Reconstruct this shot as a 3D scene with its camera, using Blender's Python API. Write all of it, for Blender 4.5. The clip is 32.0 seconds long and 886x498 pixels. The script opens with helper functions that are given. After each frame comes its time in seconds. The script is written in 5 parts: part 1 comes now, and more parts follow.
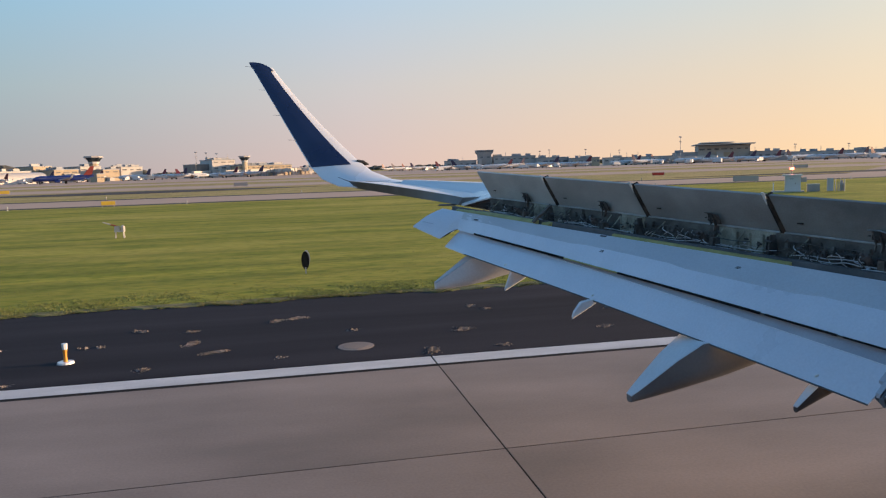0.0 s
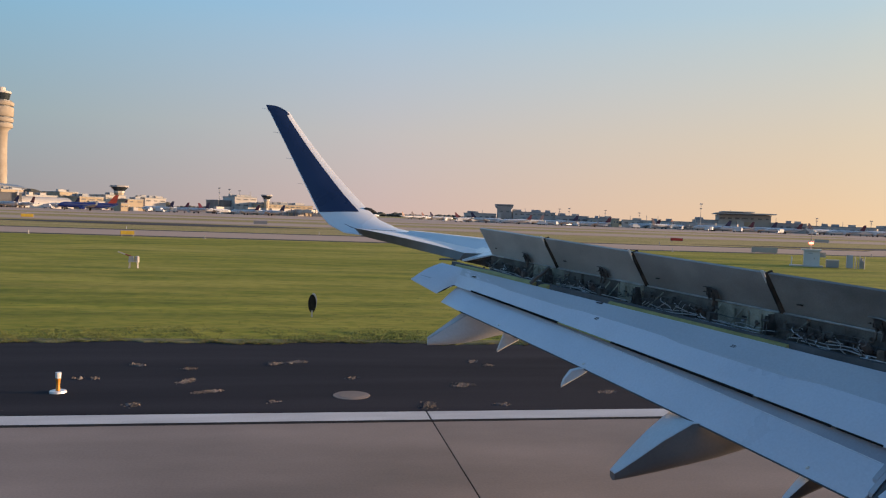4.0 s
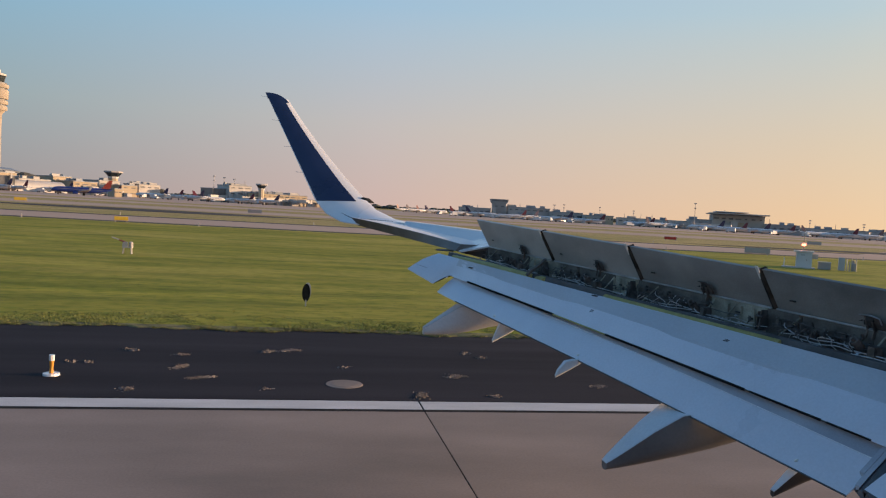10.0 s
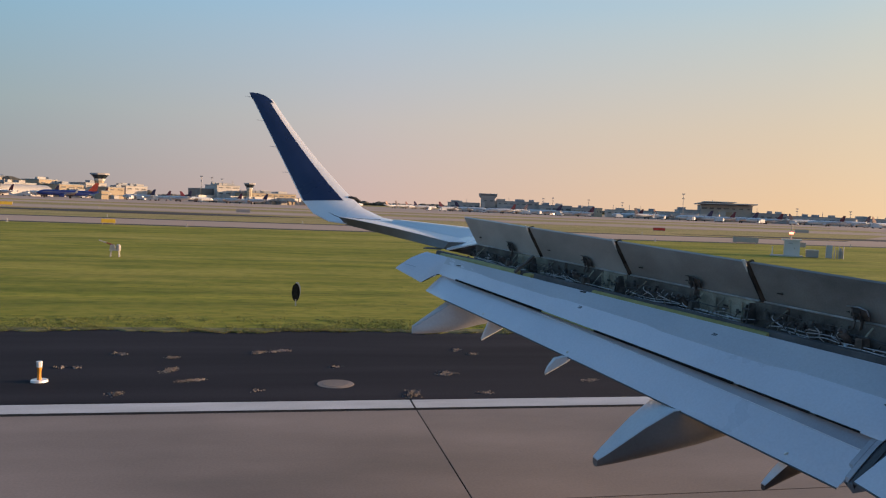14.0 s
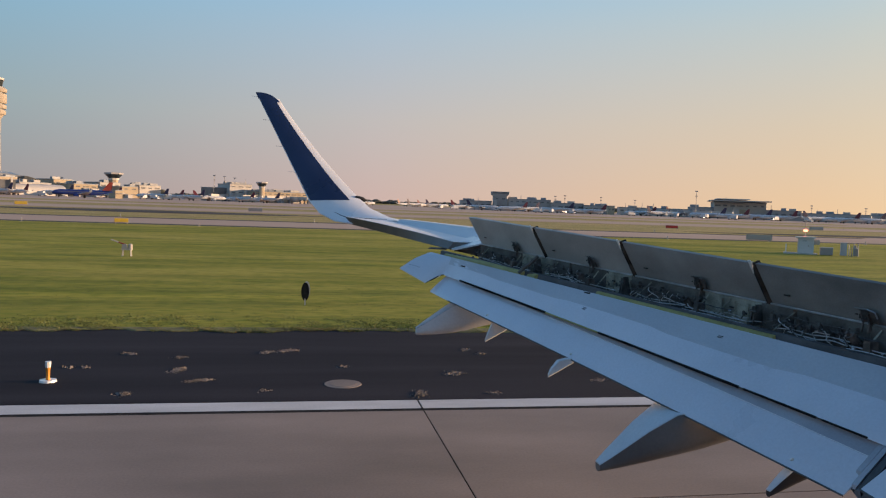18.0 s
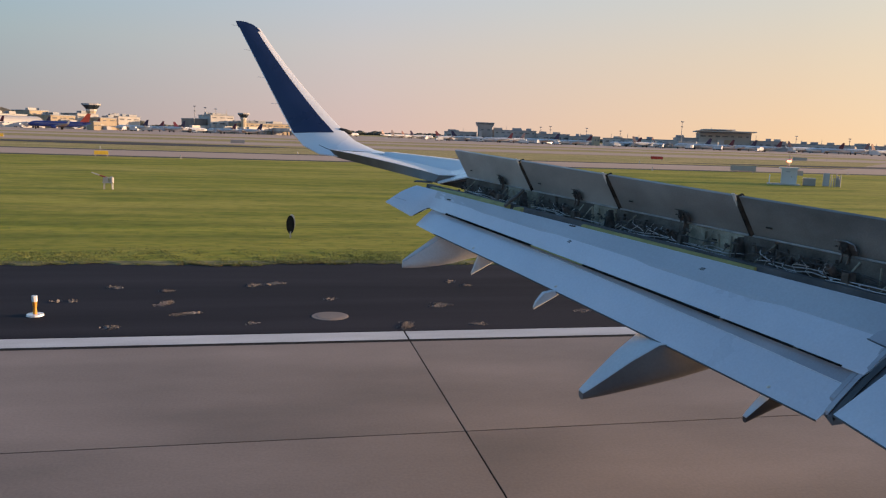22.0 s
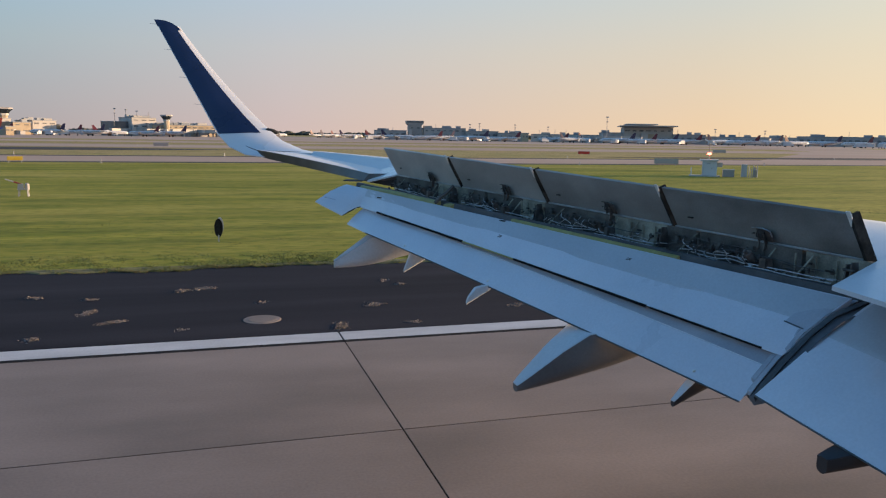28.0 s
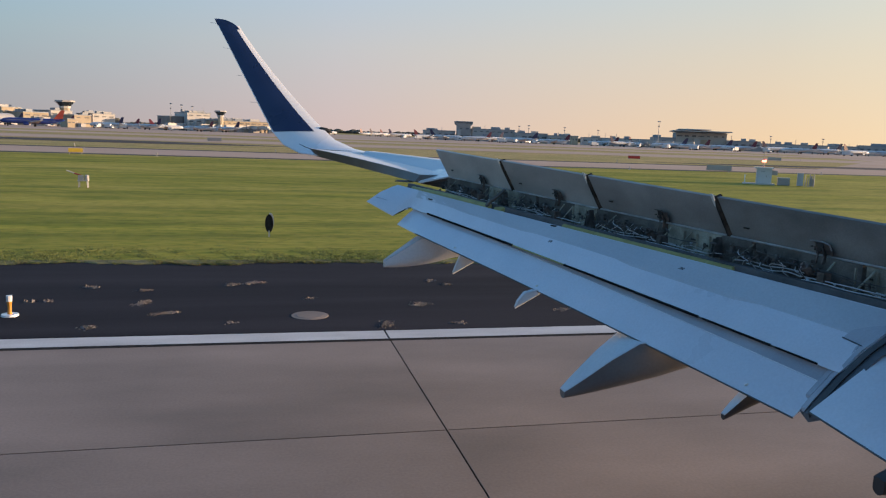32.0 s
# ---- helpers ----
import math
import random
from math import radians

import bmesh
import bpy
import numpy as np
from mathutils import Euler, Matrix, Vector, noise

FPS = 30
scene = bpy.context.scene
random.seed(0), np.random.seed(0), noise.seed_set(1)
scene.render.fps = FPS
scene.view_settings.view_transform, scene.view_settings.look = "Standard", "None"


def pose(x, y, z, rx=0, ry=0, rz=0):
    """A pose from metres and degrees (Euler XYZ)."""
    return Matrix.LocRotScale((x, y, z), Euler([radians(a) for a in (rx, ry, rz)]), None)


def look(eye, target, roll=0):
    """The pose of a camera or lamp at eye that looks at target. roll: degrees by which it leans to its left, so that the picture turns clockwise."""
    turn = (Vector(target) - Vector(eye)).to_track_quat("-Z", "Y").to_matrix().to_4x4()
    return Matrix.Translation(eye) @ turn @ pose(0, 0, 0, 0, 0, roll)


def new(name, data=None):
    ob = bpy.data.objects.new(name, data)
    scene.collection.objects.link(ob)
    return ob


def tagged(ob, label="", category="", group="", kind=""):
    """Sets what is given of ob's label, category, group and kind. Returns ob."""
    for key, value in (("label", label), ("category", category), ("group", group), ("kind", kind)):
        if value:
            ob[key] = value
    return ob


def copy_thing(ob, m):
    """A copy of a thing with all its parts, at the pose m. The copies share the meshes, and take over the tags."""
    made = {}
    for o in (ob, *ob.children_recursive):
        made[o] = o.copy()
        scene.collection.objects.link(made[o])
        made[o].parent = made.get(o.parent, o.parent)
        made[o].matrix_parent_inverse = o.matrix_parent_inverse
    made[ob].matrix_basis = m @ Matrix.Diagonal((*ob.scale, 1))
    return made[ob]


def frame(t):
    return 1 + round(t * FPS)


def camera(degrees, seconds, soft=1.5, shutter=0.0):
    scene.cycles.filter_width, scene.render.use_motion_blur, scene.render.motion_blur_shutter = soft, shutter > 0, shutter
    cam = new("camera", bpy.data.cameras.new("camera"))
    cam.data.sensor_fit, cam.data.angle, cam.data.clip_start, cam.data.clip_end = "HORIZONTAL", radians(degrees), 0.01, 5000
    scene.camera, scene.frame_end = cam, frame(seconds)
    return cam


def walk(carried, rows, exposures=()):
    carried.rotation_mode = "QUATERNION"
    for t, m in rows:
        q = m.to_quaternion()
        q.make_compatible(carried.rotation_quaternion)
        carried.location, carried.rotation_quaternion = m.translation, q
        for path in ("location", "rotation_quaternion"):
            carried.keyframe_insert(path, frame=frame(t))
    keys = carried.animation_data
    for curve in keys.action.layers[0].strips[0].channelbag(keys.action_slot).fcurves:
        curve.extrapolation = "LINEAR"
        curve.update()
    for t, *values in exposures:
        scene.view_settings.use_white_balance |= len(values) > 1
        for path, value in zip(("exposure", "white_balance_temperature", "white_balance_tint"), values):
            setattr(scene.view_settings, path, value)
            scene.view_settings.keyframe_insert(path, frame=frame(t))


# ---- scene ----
# The airliner whose wing is seen stands at rest beside the runway's edge: x forward, y outboard, z up.
LENS = 59.85
cam = camera(LENS, 32.0, soft=1.2)
PATH = [
    (0.0, -0.290, -0.097, 3.839, -11.59, -6.11, -1.76),
    (0.5, -0.230, -0.098, 3.865, -11.96, -6.69, -1.43),
    (1.0, -0.152, -0.055, 3.842, -11.72, -6.17, -0.69),
    (1.5, -0.093, -0.027, 3.856, -11.16, -5.14, -0.20),
    (2.0, -0.055, 0.005, 3.861, -10.17, -4.16, 0.35),
    (2.5, -0.038, 0.005, 3.858, -9.34, -4.00, 0.32),
    (3.0, -0.025, 0.043, 3.873, -8.43, -3.57, 0.84),
    (3.5, -0.010, 0.049, 3.899, -7.56, -2.83, 1.44),
    (4.0, -0.032, 0.009, 3.884, -10.40, -2.36, 1.98),
    (4.5, -0.052, -0.030, 3.885, -11.63, -2.08, 1.83),
    (6.5, -0.059, -0.005, 3.874, -10.23, -2.23, 1.84),
    (7.0, -0.062, 0.003, 3.870, -10.11, -2.18, 1.68),
    (7.5, -0.074, 0.002, 3.861, -9.86, -1.87, 1.69),
    (8.0, -0.072, -0.015, 3.877, -9.75, -2.31, 2.96),
    (8.5, -0.045, -0.021, 3.899, -10.31, -2.47, 4.20),
    (9.0, -0.031, -0.004, 3.897, -10.56, -2.75, 4.18),
    (9.5, -0.058, -0.036, 3.852, -10.69, -2.80, 3.68),
    (10.0, -0.083, -0.043, 3.845, -10.88, -2.82, 3.33),
    (10.5, -0.091, -0.069, 3.871, -11.71, -3.19, 3.97),
    (11.0, -0.144, -0.096, 3.899, -13.01, -3.36, 4.62),
    (11.5, -0.140, -0.098, 3.887, -13.92, -2.91, 4.85),
    (12.0, -0.122, -0.070, 3.878, -14.33, -2.61, 5.22),
    (12.5, -0.070, -0.027, 3.885, -14.02, -2.45, 4.71),
    (13.0, -0.034, -0.006, 3.887, -12.99, -2.51, 3.92),
    (13.5, -0.046, 0.019, 3.893, -12.27, -2.83, 3.10),
    (14.0, -0.047, -0.009, 3.881, -11.64, -3.12, 2.17),
    (14.5, -0.036, -0.023, 3.882, -11.34, -3.39, 1.95),
    (16.5, 0.034, 0.031, 3.892, -9.49, -2.63, 2.72),
    (17.0, 0.055, 0.051, 3.912, -9.69, -2.97, 2.68),
    (17.5, 0.065, 0.050, 3.908, -10.20, -3.09, 1.98),
    (18.0, 0.067, 0.054, 3.908, -10.75, -3.29, 1.98),
    (18.5, 0.054, 0.054, 3.909, -11.07, -3.29, 1.62),
    (19.0, 0.054, 0.052, 3.904, -11.16, -3.13, 1.68),
    (19.5, 0.054, 0.060, 3.903, -11.12, -2.90, 1.60),
    (20.0, 0.051, 0.047, 3.918, -11.75, -2.95, 2.21),
    (20.5, 0.066, 0.032, 3.919, -13.14, -2.90, 2.03),
    (21.0, 0.059, 0.022, 3.933, -14.99, -5.94, 2.20),
    (21.5, 0.062, 0.042, 3.937, -13.77, -7.68, 2.24),
    (22.0, 0.049, 0.035, 3.929, -12.04, -8.32, 1.88),
    (22.5, 0.054, 0.036, 3.927, -11.90, -9.04, 1.51),
    (23.0, 0.058, 0.052, 3.922, -11.60, -9.21, 1.26),
    (23.5, 0.064, 0.052, 3.910, -11.69, -8.86, 0.80),
    (24.0, 0.065, 0.039, 3.918, -12.65, -8.37, 0.52),
    (24.5, 0.067, 0.032, 3.936, -13.97, -8.41, 1.21),
    (25.0, 0.069, 0.041, 3.927, -15.24, -8.09, 1.58),
    (25.5, 0.065, 0.027, 3.930, -16.20, -8.19, 1.33),
    (26.0, 0.065, 0.023, 3.935, -16.78, -8.41, 1.03),
    (26.5, 0.069, 0.034, 3.925, -17.16, -8.33, 0.98),
    (28.5, 0.064, 0.033, 3.918, -16.91, -8.34, 0.78),
    (29.0, 0.057, 0.019, 3.935, -16.22, -8.44, 0.83),
    (29.5, 0.059, 0.020, 3.935, -15.87, -8.58, 1.36),
    (30.0, 0.053, 0.028, 3.927, -15.57, -8.51, 2.26),
    (30.5, 0.054, 0.031, 3.930, -14.93, -8.47, 2.38),
    (31.0, 0.042, 0.024, 3.926, -14.31, -8.29, 2.50),
    (31.5, 0.017, 0.021, 3.928, -13.93, -8.35, 2.56),
    (32.0, 0.010, 0.015, 3.942, -13.65, -8.36, 2.11),
]


def held(x, y, z, yaw, pitch, lean):
    return pose(x, y, z, 90 + pitch, 0, yaw) @ pose(0, 0, 0, 0, 0, lean)


walk(cam, [(row[0], held(*row[1:])) for row in PATH],
     exposures=[(0.0, 1.24, 6180, 9), (2.0, 1.06, 6200, 9), (4.0, 1.02, 6210, 10), (8.0, 0.99, 6320, 10), (12.0, 1.0, 6400, 11), (18.0, 0.98, 6340, 10), (20.5, 1.01, 6460, 12),
                (22.0, 1.13, 6360, 11), (23.0, 1.1, 6090, 7), (26.0, 1.1, 5960, 6), (32.0, 1.14, 5890, 6)])


# ---- light: a low evening sun ahead of the nose, clear sky ----
SUN_ELEVATION, SUN_AZIMUTH = 7.0, 91.5   # degrees; azimuth from +y towards +x
HAZE = 4.46   # brings the belt to the strength of the clear sky above it
world = bpy.data.worlds.new("evening_sky")
scene.world = world
world.use_nodes = True
wn = world.node_tree.nodes
wl = world.node_tree.links
sky = wn.new("ShaderNodeTexSky")
sky.sky_type = "NISHITA"
sky.sun_disc = False
sky.sun_elevation = radians(SUN_ELEVATION)
sky.sun_rotation = radians(SUN_AZIMUTH)
sky.altitude = 300
sky.air_density, sky.dust_density, sky.ozone_density = 1.0, 0.4, 3.0
wn["Background"].inputs["Strength"].default_value = 0.12


def sky_ramp(stops):
    r = wn.new("ShaderNodeValToRGB")
    e = r.color_ramp.elements
    while len(e) < len(stops):
        e.new(0.5)
    for k, (at, c) in zip(e, stops):
        k.position, k.color = at, (*c, 1)
    return r


# evening haze: a warm belt over the horizon that brightens towards the sun and thins out upwards
direction = wn.new("ShaderNodeTexCoord")
toward = wn.new("ShaderNodeVectorMath")
toward.operation = "DOT_PRODUCT"
toward.inputs[1].default_value = (math.sin(radians(SUN_AZIMUTH)), math.cos(radians(SUN_AZIMUTH)), 0)
wl.new(direction.outputs["Generated"], toward.inputs[0])
side = wn.new("ShaderNodeMapRange")
side.inputs["From Min"].default_value, side.inputs["From Max"].default_value = -1, 1
wl.new(toward.outputs["Value"], side.inputs["Value"])
low = sky_ramp(((0.0, (.30, .27, .255)), (.29, (.300, .258, .250)), (.535, (.605, .418, .358)), (.78, (.835, .54, .298)), (1.0, (1.0, .73, .40))))
mid = sky_ramp(((0.0, (.235, .312, .33)), (.29, (.287, .371, .388)), (.535, (.518, .477, .452)), (.78, (.675, .556, .415)), (1.0, (.90, .725, .455))))
high = sky_ramp(((0.0, (.155, .325, .48)), (.29, (.205, .42, .575)), (.535, (.352, .497, .612)), (.78, (.47, .563, .578)), (1.0, (.76, .72, .54))))
for r in (low, mid, high):
    wl.new(side.outputs["Result"], r.inputs["Fac"])
split = wn.new("ShaderNodeSeparateXYZ")
wl.new(direction.outputs["Generated"], split.inputs["Vector"])


def band(a, b, smooth="SMOOTHSTEP"):
    r = wn.new("ShaderNodeMapRange")
    r.interpolation_type = smooth
    r.inputs["From Min"].default_value, r.inputs["From Max"].default_value = a, b
    wl.new(split.outputs["Z"], r.inputs["Value"])
    return r.outputs["Result"]


def blend(fac, a, b, kind="MIX"):
    m = wn.new("ShaderNodeMix")
    m.data_type, m.blend_type = "RGBA", kind
    if fac is None:
        m.inputs["Factor"].default_value = 1.0
    else:
        wl.new(fac, m.inputs["Factor"])
    wl.new(a, m.inputs["A"])
    if b is not None:
        wl.new(b, m.inputs["B"])
    return m


lower = blend(band(-0.02, 0.105, "LINEAR"), low.outputs["Color"], mid.outputs["Color"])
belt = blend(band(0.105, 0.25, "LINEAR"), lower.outputs["Result"], high.outputs["Color"])
gain = blend(None, belt.outputs["Result"], None, "MULTIPLY")
gain.inputs["B"].default_value = (HAZE, HAZE, HAZE, 1)
dome = blend(None, sky.outputs["Color"], None, "MULTIPLY")
dome.inputs["B"].default_value = (1.36, 1.30, 1.24, 1)
whole = blend(band(0.2, 0.5), gain.outputs["Result"], dome.outputs["Result"])
wl.new(whole.outputs["Result"], wn["Background"].inputs["Color"])

az, el = radians(SUN_AZIMUTH), radians(SUN_ELEVATION)
to_sun = Vector((math.sin(az) * math.cos(el), math.cos(az) * math.cos(el), math.sin(el)))
sun_data = bpy.data.lights.new("sun", "SUN")
sun_data.energy, sun_data.angle, sun_data.color = 4.2, radians(0.6), (1.0, 0.64, 0.36)
sun = new("sun", sun_data)
sun.matrix_world = look(to_sun * 100, (0, 0, 0))


# ---- materials ----
def surface(name, a, b, scale=3.0, rough=0.6, metal=0.0, fine=0.0, bump=0.0, bump_scale=40.0, stretch=(1, 1, 1), spread=0.12, vary=0.0, coat=0.0):
    """Two colours mixed by noise at two scales, with roughness variation and fine relief."""
    m = bpy.data.materials.new(name)
    m.use_nodes = True
    n, l = m.node_tree.nodes, m.node_tree.links
    bs = n["Principled BSDF"]
    co = n.new("ShaderNodeTexCoord")
    mp = n.new("ShaderNodeMapping")
    mp.inputs["Scale"].default_value = stretch
    if vary:
        # every piece takes its own stretch of the pattern
        oi = n.new("ShaderNodeObjectInfo")
        shift = n.new("ShaderNodeMath")
        shift.operation = "MULTIPLY"
        shift.inputs[1].default_value = 91.0
        l.new(oi.outputs["Random"], shift.inputs[0])
        moved = n.new("ShaderNodeVectorMath")
        l.new(co.outputs["Object"], moved.inputs[0])
        l.new(shift.outputs["Value"], moved.inputs[1])
        l.new(moved.outputs["Vector"], mp.inputs["Vector"])
    else:
        l.new(co.outputs["Object"], mp.inputs["Vector"])
    big = n.new("ShaderNodeTexNoise")
    big.inputs["Scale"].default_value, big.inputs["Detail"].default_value = scale, 6
    l.new(mp.outputs["Vector"], big.inputs["Vector"])
    ramp = n.new("ShaderNodeValToRGB")
    ramp.color_ramp.elements[0].position, ramp.color_ramp.elements[1].position = 0.5 - spread, 0.5 + spread
    ramp.color_ramp.elements[0].color, ramp.color_ramp.elements[1].color = (*a, 1), (*b, 1)
    l.new(big.outputs["Fac"], ramp.inputs["Fac"])
    col = ramp.outputs["Color"]
    small = n.new("ShaderNodeTexNoise")
    small.inputs["Scale"].default_value, small.inputs["Detail"].default_value = bump_scale, 4
    l.new(co.outputs["Object"], small.inputs["Vector"])
    if fine or vary:
        hsv = n.new("ShaderNodeHueSaturation")
        l.new(col, hsv.inputs["Color"])
        mr = n.new("ShaderNodeMapRange")
        mr.inputs["From Min"].default_value, mr.inputs["From Max"].default_value = 0.3, 0.7
        mr.inputs["To Min"].default_value, mr.inputs["To Max"].default_value = 1 - fine, 1 + fine
        l.new(small.outputs["Fac"], mr.inputs["Value"])
        out = mr.outputs["Result"]
        if vary:
            m2 = n.new("ShaderNodeMapRange")
            m2.inputs["To Min"].default_value, m2.inputs["To Max"].default_value = 1 - vary, 1 + vary
            l.new(oi.outputs["Random"], m2.inputs["Value"])
            mul = n.new("ShaderNodeMath")
            mul.operation = "MULTIPLY"
            l.new(out, mul.inputs[0])
            l.new(m2.outputs["Result"], mul.inputs[1])
            out = mul.outputs["Value"]
        l.new(out, hsv.inputs["Value"])
        col = hsv.outputs["Color"]
    l.new(col, bs.inputs["Base Color"])
    bs.inputs["Metallic"].default_value = metal
    rr = n.new("ShaderNodeMapRange")
    rr.inputs["To Min"].default_value, rr.inputs["To Max"].default_value = max(rough - 0.1, 0.05), min(rough + 0.1, 1)
    l.new(big.outputs["Fac"], rr.inputs["Value"])
    l.new(rr.outputs["Result"], bs.inputs["Roughness"])
    bs.inputs["Coat Weight"].default_value = coat
    if bump:
        bp = n.new("ShaderNodeBump")
        bp.inputs["Strength"].default_value, bp.inputs["Distance"].default_value = 0.6, bump
        l.new(small.outputs["Fac"], bp.inputs["Height"])
        l.new(bp.outputs["Normal"], bs.inputs["Normal"])
    return m


def glow(name, colour, strength):
    m = bpy.data.materials.new(name)
    m.use_nodes = True
    bs = m.node_tree.nodes["Principled BSDF"]
    bs.inputs["Base Color"].default_value = (*colour, 1)
    bs.inputs["Emission Color"].default_value = (*colour, 1)
    bs.inputs["Emission Strength"].default_value = strength
    return m


WING_GREY = surface("wing_paint", (0.62, 0.64, 0.66), (0.72, 0.73, 0.75), 1.3, 0.38, 0.0, 0.04, 0.0004, 60, (1, .35, 1), 0.2)
FLAP_GREY = surface("flap_paint", (0.61, 0.618, 0.665), (0.755, 0.757, 0.80), 1.1, 0.3, 0.0, 0.04, 0.0003, 50, (.6, .8, .6), 0.22, 0.0, 1.0)
FLAP_FRONT = surface("flap_front_grey", (0.45, 0.46, 0.485), (0.56, 0.57, 0.595), 1.4, 0.36, 0.0, 0.05, 0.0003, 50, (1, .3, 1), 0.2)
FLAP_DARKER = surface("flap_groove_paint", (0.36, 0.37, 0.41), (0.46, 0.47, 0.51), 2.0, 0.5, 0.0, 0.06, 0.0003, 70)
WHITE_PAINT = surface("white_gloss_paint", (0.74, 0.75, 0.76), (0.82, 0.82, 0.82), 0.8, 0.28, 0.0, 0.02, 0, 30, (1, 1, 1), 0.2, 0, 0.3)
NAVY_PAINT = surface("navy_gloss_paint", (0.012, 0.022, 0.07), (0.017, 0.03, 0.09), 1.5, 0.3, 0.0, 0.05, 0, 40, (1, 1, 1), 0.2, 0, 0.3)
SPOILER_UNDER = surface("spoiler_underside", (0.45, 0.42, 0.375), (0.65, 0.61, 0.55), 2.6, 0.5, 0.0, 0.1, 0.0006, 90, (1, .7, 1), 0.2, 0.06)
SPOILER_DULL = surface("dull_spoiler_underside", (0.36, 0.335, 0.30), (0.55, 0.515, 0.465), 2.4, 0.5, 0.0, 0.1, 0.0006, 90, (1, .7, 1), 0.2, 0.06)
SPOILER_DARK = surface("dark_spoiler_underside", (0.225, 0.21, 0.19), (0.42, 0.395, 0.36), 2.1, 0.5, 0.0, 0.1, 0.0006, 90, (1, .7, 1), 0.2, 0.06)
SPOILER_DARKEST = surface("darkest_spoiler_underside", (0.13, 0.125, 0.112), (0.33, 0.315, 0.285), 2.2, 0.5, 0.0, 0.1, 0.0006, 90, (1, .7, 1), 0.2, 0.05)
UNDER_SHADE = surface("underside_shade_grey", (0.10, 0.093, 0.088), (0.15, 0.14, 0.13), 2.0, 0.45, 0.0, 0.05)
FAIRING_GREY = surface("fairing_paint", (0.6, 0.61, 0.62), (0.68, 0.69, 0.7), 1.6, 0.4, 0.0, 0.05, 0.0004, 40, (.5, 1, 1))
# pale fairings in shade: the next two colours hold that shade
FAIRING_SHADED = surface("fairing_shell_shade", (0.13, 0.128, 0.128), (0.18, 0.178, 0.175), 1.6, 0.4, 0.0, 0.06, 0.0004, 40)
FAIRING_DEEP_SHADE = surface("fairing_deep_shade", (0.03, 0.03, 0.033), (0.05, 0.05, 0.052), 2, 0.45, 0.0, 0.06)
SPAR = surface("spar_primer", (0.17, 0.165, 0.13), (0.40, 0.385, 0.30), 5.0, 0.6, 0.0, 0.15, 0.001, 80)
SPAR_DARK = surface("dark_spar", (0.06, 0.056, 0.05), (0.13, 0.122, 0.105), 6.0, 0.55, 0.0, 0.2, 0.001, 80)
# near-black also stands for shade in the cavity floor, gap and openings
DARK = surface("dark_part_and_recess_shade", (0.03, 0.029, 0.029), (0.055, 0.053, 0.05), 6, 0.7, 0.0, 0.1)
RUBBER = surface("black_rubber_seal", (0.015, 0.015, 0.016), (0.03, 0.03, 0.03), 8, 0.95, 0.0, 0.1)
JOINT_GREY = surface("joint_grey_paint", (0.07, 0.075, 0.085), (0.12, 0.128, 0.14), 4.0, 0.5, 0.0, 0.1)
PIPE = surface("bright_pipe", (0.42, 0.42, 0.41), (0.60, 0.59, 0.57), 8, 0.35, 0.45, 0.06)
ACTUATOR = surface("oily_brown_metal", (0.06, 0.052, 0.046), (0.17, 0.135, 0.115), 14, 0.5, 0.2, 0.15)
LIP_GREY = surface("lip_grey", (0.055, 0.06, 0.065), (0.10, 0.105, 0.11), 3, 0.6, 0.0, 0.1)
FAIRING_TOP = surface("fairing_top_grey", (0.36, 0.37, 0.39), (0.46, 0.47, 0.49), 2.0, 0.4, 0.0, 0.05)
EDGE_SEAL = surface("worn_edge_seal", (0.028, 0.027, 0.025), (0.06, 0.056, 0.05), 9, 0.9, 0.0, 0.15)
SEAL_TIP = surface("pale_cap_and_lit_tip", (0.78, 0.72, 0.62), (0.88, 0.84, 0.76), 8, 0.35, 0.0, 0.06)
STEEL = surface("steel_tube", (0.45, 0.46, 0.47), (0.58, 0.58, 0.58), 8, 0.3, 0.9, 0.05)
GREASY = surface("greasy_fitting", (0.05, 0.05, 0.05), (0.12, 0.12, 0.115), 12, 0.5, 0.4, 0.15)
PRIMER = surface("yellow_primer", (0.29, 0.27, 0.09), (0.38, 0.35, 0.13), 5, 0.5, 0.0, 0.08)
CONCRETE = surface("runway_concrete", (0.19, 0.155, 0.130), (0.315, 0.252, 0.213), 0.42, 0.85, 0.0, 0.07, 0.002, 25, (.5, 1, 1), 0.17, 0.05)
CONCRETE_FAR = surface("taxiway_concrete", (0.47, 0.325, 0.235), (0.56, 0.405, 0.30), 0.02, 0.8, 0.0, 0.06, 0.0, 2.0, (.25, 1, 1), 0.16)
JOINT = surface("joint_sealant", (0.016, 0.014, 0.013), (0.032, 0.028, 0.026), 3, 0.8, 0.0, 0.1)
ASPHALT = surface("shoulder_asphalt", (0.016, 0.015, 0.0185), (0.038, 0.035, 0.0415), 0.6, 0.9, 0.0, 0.22, 0.003, 30, (.1, 1, 1), 0.16)
for m, level in ((ASPHALT, .12), (CONCRETE, .3), (JOINT, .1), (RUBBER, 0.0), (EDGE_SEAL, 0.0), (DARK, .2)):
    m.node_tree.nodes["Principled BSDF"].inputs["Specular IOR Level"].default_value = level
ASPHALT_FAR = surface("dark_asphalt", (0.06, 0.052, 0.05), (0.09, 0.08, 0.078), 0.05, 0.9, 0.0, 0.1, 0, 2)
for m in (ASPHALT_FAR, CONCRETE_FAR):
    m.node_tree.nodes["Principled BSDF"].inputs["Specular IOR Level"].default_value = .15
